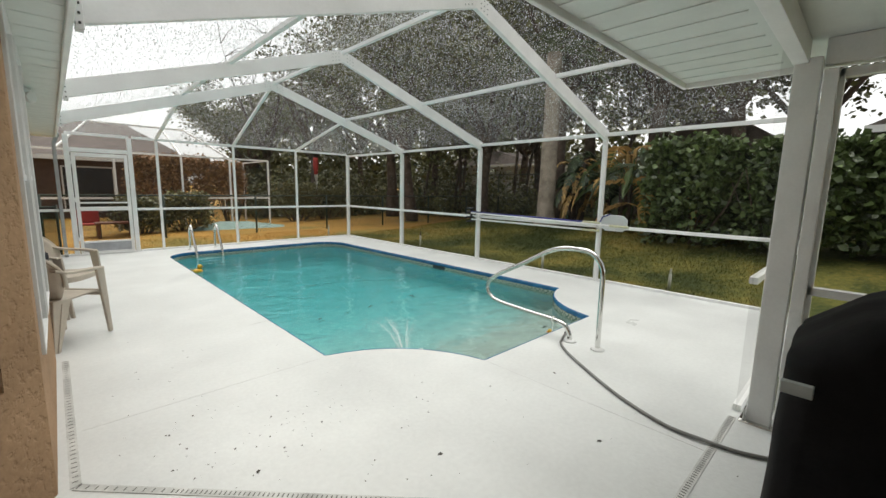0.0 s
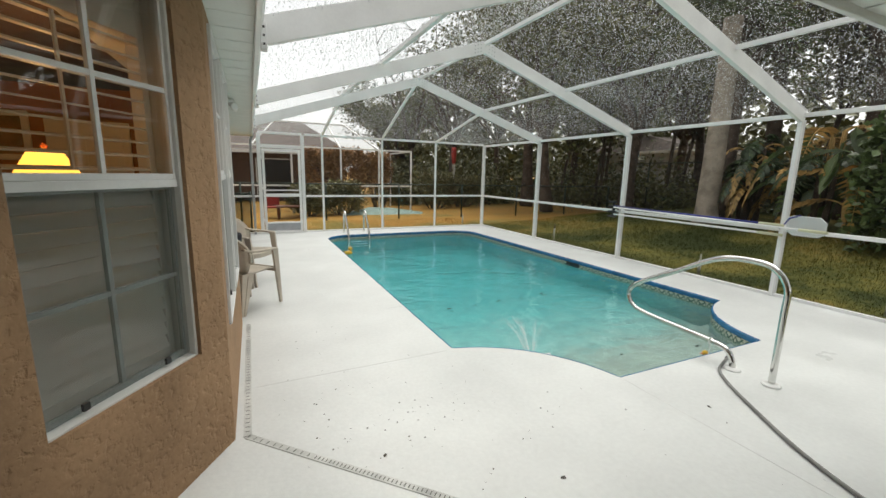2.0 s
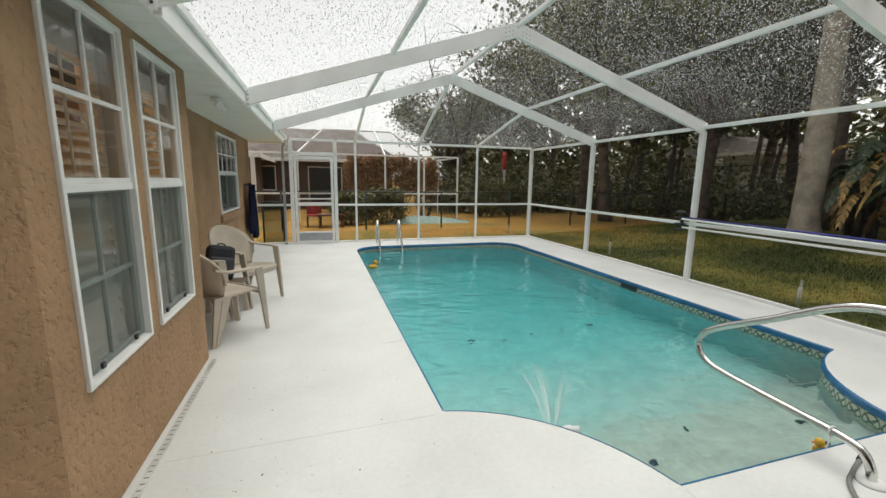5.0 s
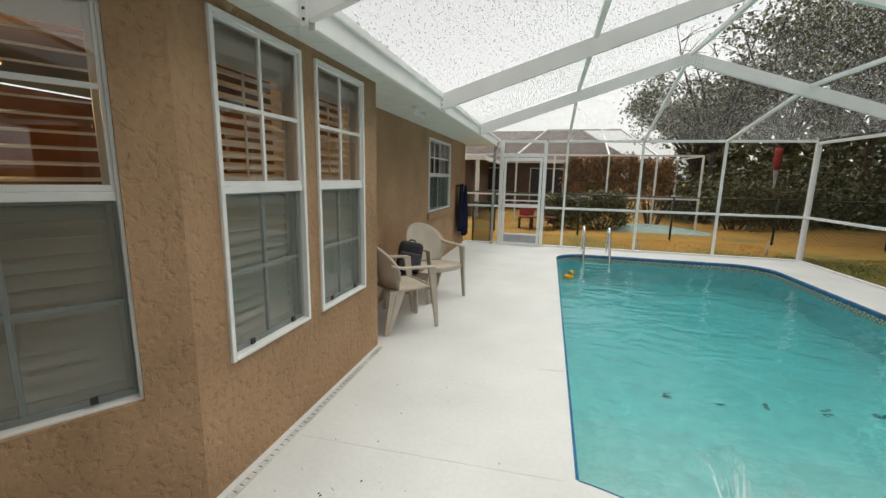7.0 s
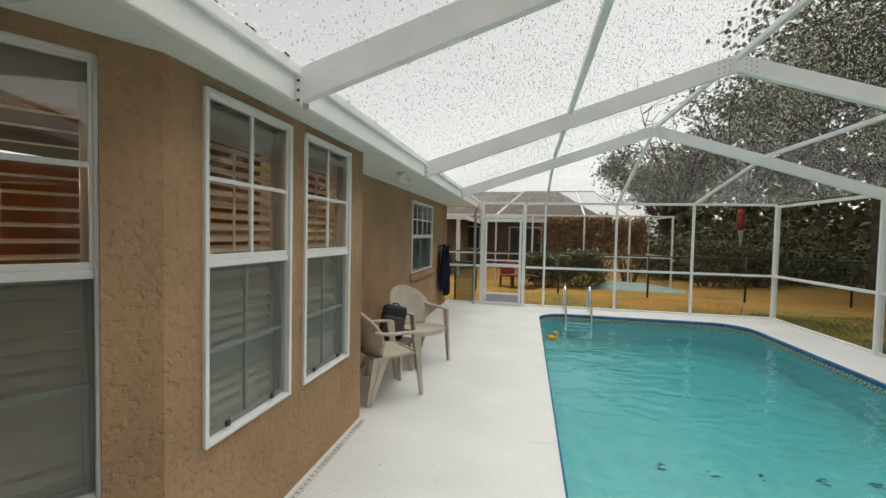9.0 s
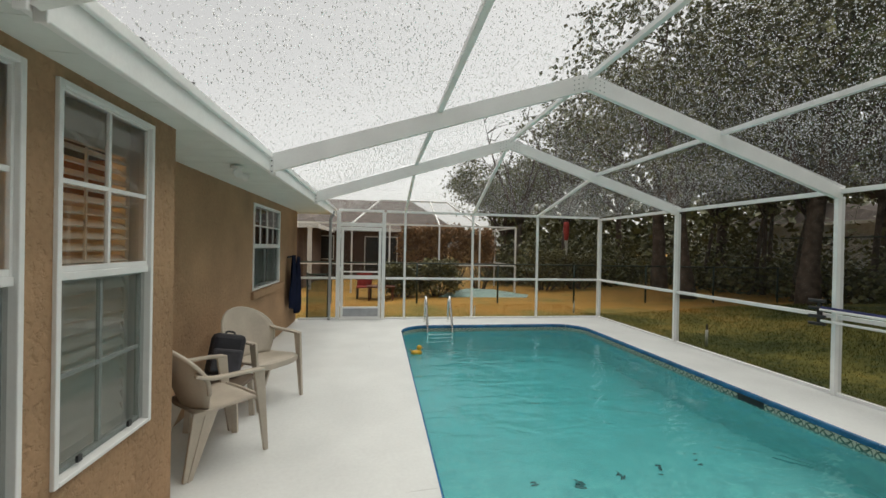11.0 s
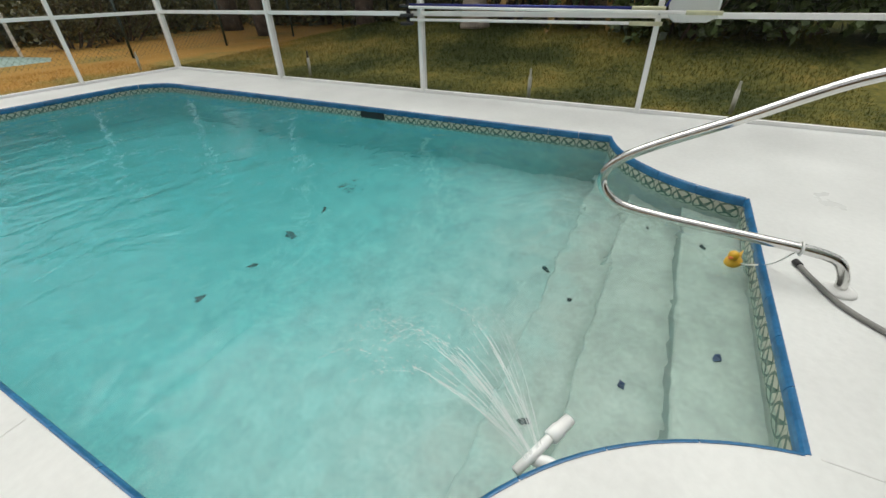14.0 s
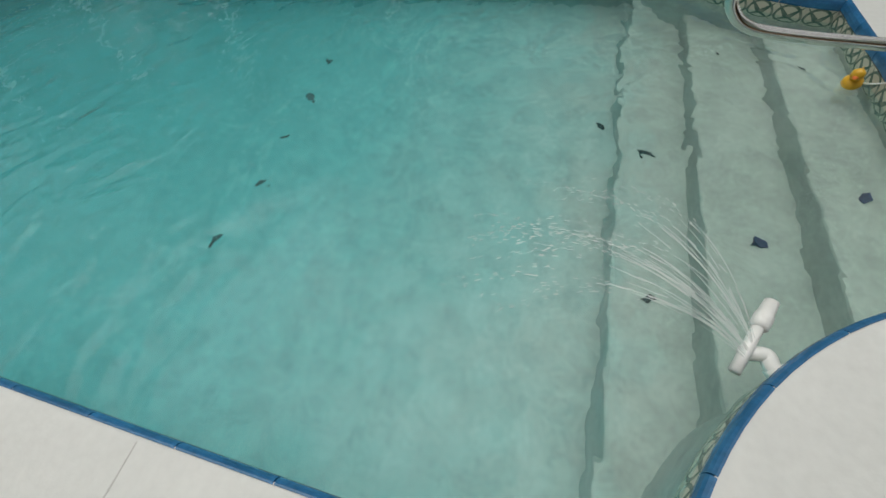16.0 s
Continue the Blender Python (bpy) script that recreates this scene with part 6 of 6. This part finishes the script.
# ---- neighbour's cage and houses ----
ncage = thing("neighbour_cage", "neighbour's white framed pool cage with dark screens", "screen enclosure")
NY, NX0, NX1, NH = 17.5, -1.5, 6.95, 2.5
for x in (-1.5, 0.6, 2.0, 3.9, 5.5, 6.95):
    g = Geo()
    g.box((x - 0.03, NY - 0.03, -0.1), (x + 0.03, NY + 0.03, NH))
    part("post", g, WHITE_ALU, ncage)
    if x in (0.6, 3.9, 5.5):
        g = Geo()
        g.bar((x, NY, NH), (min(max(x, 1.6), 4.7), NY + 3.2, 3.75), 0.05, 0.06)
        part("rafter", g, WHITE_ALU, ncage)
for z in (NH, 1.0):
    g = Geo()
    g.box((NX0, NY - 0.025, z - 0.03), (NX1, NY + 0.025, z + 0.03)).box((NX1 - 0.025, NY, z - 0.03), (NX1 + 0.025, NY + 6, z + 0.03))
    part("rail", g, WHITE_ALU, ncage)
g = Geo()
g.box((1.6, NY + 3.17, 3.72), (4.7, NY + 3.23, 3.78)).box((NX1 - 0.03, NY + 2.9, -0.1), (NX1 + 0.03, NY + 2.96, NH)).box((NX1 - 0.03, NY + 5.9, -0.1), (NX1 + 0.03, NY + 5.96, NH))
part("ridge", g, WHITE_ALU, ncage)
for q in ([(NX0, NY, -0.05), (NX1, NY, -0.05), (NX1, NY, NH), (NX0, NY, NH)], [(NX0, NY, NH), (NX1, NY, NH), (4.7, NY + 3.2, 3.75), (1.6, NY + 3.2, 3.75)], [(NX1, NY, -0.05), (NX1, NY + 6, -0.05), (NX1, NY + 6, NH), (NX1, NY, NH)]):
    g = Geo()
    g.add(q, [(0, 1, 2, 3)])
    part("screen", g, SCREEN, ncage)
BROWN = mat("brown_wall_paint", (0.13, 0.085, 0.065), 0.85, vary=0.15)
ROOF = mat("grey_brown_shingle", (0.17, 0.14, 0.125), 0.9, vary=0.2, scale=3, bump=0.6, bump_scale=15)


def house(name, x0, x1, y0, y1, h, rise, wallm, label, windows=(), hip=1.5, over=0.5, face="y"):
    """A plain neighbour's house: walls, hipped or gabled roof with a fascia, windows with frame and pane."""
    o = thing(name, label, "house")
    g = Geo()
    g.box((x0, y0, -0.1), (x1, y1, h))
    part("wall", g, wallm, o)
    a, b, c, d = x0 - over, x1 + over, y0 - over, y1 + over
    g = Geo()
    m = (c + d) / 2
    g.add([(a, c, h), (b, c, h), (b, d, h), (a, d, h), (a + hip, m, h + rise), (b - hip, m, h + rise)], [(0, 1, 5, 4), (1, 2, 5), (2, 3, 4, 5), (3, 0, 4), (3, 2, 1, 0)])
    part("roof", g, ROOF, o)
    g = Geo()
    g.box((a, c - 0.02, h - 0.16), (b, c + 0.01, h + 0.02)).box((a - 0.02, c, h - 0.16), (a + 0.01, d, h + 0.02)).box((b - 0.01, c, h - 0.16), (b + 0.02, d, h + 0.02))
    part("fascia", g, WHITE_ALU, o)
    for u0, u1, z0, z1 in windows:
        w = new("window")
        w.parent = o
        if face == "y":
            fr, pn = ((u0, y0 - 0.03, z0), (u1, y0 - 0.002, z1)), ((u0 + 0.06, y0 - 0.04, z0 + 0.06), (u1 - 0.06, y0 - 0.032, z1 - 0.06))
        else:
            fr, pn = ((x0 - 0.03, u0, z0), (x0 - 0.002, u1, z1)), ((x0 - 0.04, u0 + 0.06, z0 + 0.06), (x0 - 0.032, u1 - 0.06, z1 - 0.06))
        for nm, bx, mm in (("frame", fr, VINYL), ("pane", pn, DARK)):
            g = Geo()
            g.box(*bx)
            part(nm, g, mm, w)
    return o


house("neighbour_house", -9.0, 5.4, 24.5, 33.0, 2.6, 2.0, BROWN, "brown neighbour's house with a shingle roof behind its cage", [(-2.2, -0.8, 0.9, 2.2), (0.8, 2.6, 0.2, 2.2)], hip=2.2)
nb = house("neighbour_house", -9.5, -1.4, 19.0, 24.0, 2.5, 1.6, BROWN, "brown neighbour's house wing with white eaves and a porch post", [(-3.4, -2.0, 0.8, 2.1)], over=0.6)
g = Geo()
g.box((-1.15, 18.42, -0.1), (-1.0, 18.57, 2.36))
part("porch_post", g, WHITE_ALU, nb)
house("tan_house", 20.5, 27, 2.6, 7.4, 3.1, 1.9, mat("tan_siding", (0.4, 0.32, 0.2), 0.8), "tan house with a gabled roof behind the bushes", [(3.4, 4.4, 1.6, 2.6)], hip=0.2, face="x")
house("brown_house", 16.2, 24, -8.6, 0.1, 3.3, 2.4, mat("mauve_brown_paint", (0.2, 0.14, 0.12), 0.8), "brown house with a steep roof and dark screen porch", [(-3.6, -0.5, 0.6, 3.0)], hip=0.3, face="x")
house("white_house", 27.0, 34, 18.0, 29.0, 3.5, 1.5, mat("white_siding", (0.7, 0.72, 0.72), 0.7), "white house glimpsed through the trees", [(22.6, 23.6, 1.2, 2.4)], face="x")

# ---- small garden things ----
PVC = mat("aged_white_pvc", (0.55, 0.55, 0.48), 0.5, vary=0.15)
for x, y, h in ((7.72, 8.75, 0.42), (7.6, 4.75, 0.38), (7.75, 2.4, 0.36), (4.05, 12.1, 0.3), (7.0, 12.6, 0.34)):
    st = thing("sprinkler_riser", "short white pipe sprinkler riser in the lawn", "sprinkler", at=pose(x, y, -0.09), group="sprinkler risers")
    g = Geo()
    g.tube([(0, 0, 0), (0.01, 0, h * 0.75)], 0.024, 10)
    part("pipe", g, PVC, st, smooth=True)
    g = Geo()
    g.tube([(0.01, 0, h * 0.75), (0.012, 0, h)], [0.016, 0.012], 8)
    part("nozzle", g, DARK if h > 0.4 else PVC, st)
orn = thing("hanging_windsock", "red hanging windsock with a pale tail on a pole", "windsock", at=pose(9.9, 19.4, -0.1))
REDC = mat("faded_red_cloth", (0.4, 0.05, 0.04), 0.8, vary=0.2)
g = Geo()
g.tube([(0, 0, 0), (0, 0, 3.1)], 0.025, 8)
part("pole", g, DARK_BARK, orn)
g = Geo()
g.lathe([(0.11, 3.0), (0.13, 2.85), (0.12, 2.5), (0.08, 2.15), (0.07, 2.15)], 14, Matrix.Translation((0.0, -0.2, 0)))
part("sock", g, REDC, orn, smooth=True)
g = Geo()
g.tube([(0, -0.2, 2.2), (0.02, -0.2, 1.8), (0.0, -0.22, 1.3)], [0.09, 0.05, 0.02], 8)
part("tail", g, PVC, orn)
tarp = thing("pool_cover", "pale teal cover over the neighbour's pool", "cover", at=pose(5.5, 16.5, -0.1))
g = Geo()
g.add([(-1.9, -0.4, 0.0), (1.5, -0.5, 0.0), (1.9, 0.4, 0), (-1.6, 0.6, 0.0), (-0.7, 0.1, 0.28), (0.3, 0.15, 0.24)], [(0, 1, 5, 4), (1, 2, 5), (2, 3, 4, 5), (3, 0, 4)])
part("sheet", g, mat("pale_teal_vinyl", (0.25, 0.38, 0.34), 0.5, vary=0.1), tarp)
ch = thing("garden_chair", "red plastic garden chair behind the fence", "chair", at=pose(1.15, 15.8, -0.1))
g = Geo()
g.box((-0.25, -0.25, 0.38), (0.25, 0.25, 0.43))
part("seat", g, REDC, ch, bevel=0.02)
g = Geo()
g.box((-0.25, 0.2, 0.43), (0.25, 0.25, 0.85))
part("backrest", g, REDC, ch, bevel=0.02)
for x in (-0.22, 0.22):
    for y in (-0.2, 0.2):
        g = Geo()
        g.box((x - 0.025, y - 0.025, 0), (x + 0.025, y + 0.025, 0.38))
        part("leg", g, DARK, ch)
bench = thing("garden_table", "dark wooden garden table behind the fence", "table", at=pose(1.7, 15.5, -0.1))
g = Geo()
g.box((-0.45, -0.3, 0.42), (0.45, 0.3, 0.47))
part("tabletop", g, WOOD, bench, bevel=0.008)
for x in (-0.38, 0.38):
    for y in (-0.24, 0.24):
        g = Geo()
        g.box((x - 0.03, y - 0.03, 0), (x + 0.03, y + 0.03, 0.42))
        part("leg", g, WOOD, bench)

# ---- grass blades at the edge of the lawn ----
rng = random.Random(9)
gb = Geo()
for _ in range(70000):
    x, y = (7.12 + 5.5 * rng.random() ** 1.7, 0.9 + 11.6 * rng.random()) if rng.random() < 0.75 else (-0.5 + 8.0 * rng.random(), 11.57 + 2.8 * rng.random() ** 1.5)
    far_ = 1 + 0.25 * max(0.0, x - 7.5)
    a, h = rng.random() * 6.28, (0.018 + 0.034 * rng.random()) * min(far_, 1.6)
    dx, dy = math.cos(a) * 0.004 * far_, math.sin(a) * 0.004 * far_
    lx, ly, z = rng.gauss(0, 0.025), rng.gauss(0, 0.025), ground_z(x, y)
    gb.add([(x - dx, y - dy, z - 0.002), (x + dx, y + dy, z - 0.002), (x + lx, y + ly, z + h)], [(0, 1, 2)])
tagged(part("grass", gb, GRASS), "short wet grass blades along the cage", "grass", kind="stuff")


# ---- coping and waterline tiles, piece by piece ----
def profile_piece(stations, section):
    """Sweeps a section (inward, up) along stations of (point, inward normal)."""
    g = Geo()
    k = len(section)
    v = [(p[0] + nx * a, p[1] + ny * a, z) for (p, (nx, ny)) in stations for a, z in section]
    f = [(i * k + j, i * k + (j + 1) % k, (i + 1) * k + (j + 1) % k, (i + 1) * k + j) for i in range(len(stations) - 1) for j in range(k)]
    f += [tuple(range(k))[::-1], tuple((len(stations) - 1) * k + j for j in range(k))]
    return g.add(v, f)


NOSE = [(-0.006, -0.062), (-0.006, 0.003), (0.0, 0.003), (0.008, -0.002), (0.014, -0.012), (0.017, -0.03), (0.015, -0.052), (0.008, -0.062)]
FLAT = [(-0.002, -0.207), (-0.002, -0.063), (0.0085, -0.063), (0.0085, -0.207)]


def lay(section, name, material, piece, gap, group_rows=None):
    """Lays pieces along every side of the pool; alike pieces share one mesh."""
    def line(a, b, nx, ny, trim0=0.0, trim1=0.0):
        A, B = Vector((*a, 0)), Vector((*b, 0))
        d = (B - A).normalized()
        A, B = A + d * trim0, B - d * trim1
        L = (B - A).length
        k = max(1, round(L / piece))
        w = L / k
        me = profile_piece([((-w / 2 + gap, 0), (0, 1)), ((w / 2 - gap, 0), (0, 1))], section).mesh(name)
        ang = math.degrees(math.atan2(d.y, d.x))
        for i in range(k):
            c = A + d * w * (i + 0.5)
            part(name, me, material, pool, at=Matrix.Translation((c.x, c.y, 0)) @ pose(0, 0, 0, 0, 0, ang))

    def arc(cx, cy, r, a0, a1, inward):
        L = abs(a1 - a0) * r
        k = max(1, round(L / piece))
        w = abs(a1 - a0) / k
        hw = w / 2 - gap / r
        st = []
        for j in range(5):
            a = -hw + 2 * hw * j / 4
            st.append(((r * math.sin(a), r * math.cos(a) - r), (inward * math.sin(a), inward * math.cos(a))))
        if inward < 0:
            st = st[::-1]
        me = profile_piece([((q[0], q[1]), nn) for q, nn in st], section).mesh(name)
        for i in range(k):
            a = min(a0, a1) + w * (i + 0.5)
            m = Matrix.Translation((cx + r * math.cos(a), cy + r * math.sin(a), 0)) @ pose(0, 0, 0, 0, 0, math.degrees(a) - 90)
            part(name, me, material, pool, at=m)
    q = math.pi / 2
    lo, hi = math.asin((PY0 - BY) / BULGE), math.acos((PX0 - BX) / BULGE)
    arc(BX, BY, BULGE, lo + 0.008, hi - 0.008, 1)
    arc(PX0 + PX1 - BX, BY, BULGE, math.pi - hi + 0.008, math.pi - lo - 0.008, 1)
    x0, y0 = BX + BULGE * math.cos(lo), BY + BULGE * math.sin(hi)
    line((x0, PY0), (PX0 + PX1 - x0, PY0), 0, 1, 0.0, 0.0)
    line((PX1, y0), (PX1, PY1 - CORNER), -1, 0)
    line((PX1 - CORNER, PY1), (PX0 + CORNER, PY1), 0, -1)
    line((PX0, PY1 - CORNER), (PX0, y0), 1, 0)
    arc(PX1 - CORNER, PY1 - CORNER, CORNER, 0, q, -1)
    arc(PX0 + CORNER, PY1 - CORNER, CORNER, q, 2 * q, -1)


lay(NOSE, "coping_brick", COPING, 0.3, 0.0022)
TILE_SEC = [(a, z) for a, z in FLAT]
lay([(a, z) for a, z in FLAT], "tile", TILE, 0.152, 0.0012)
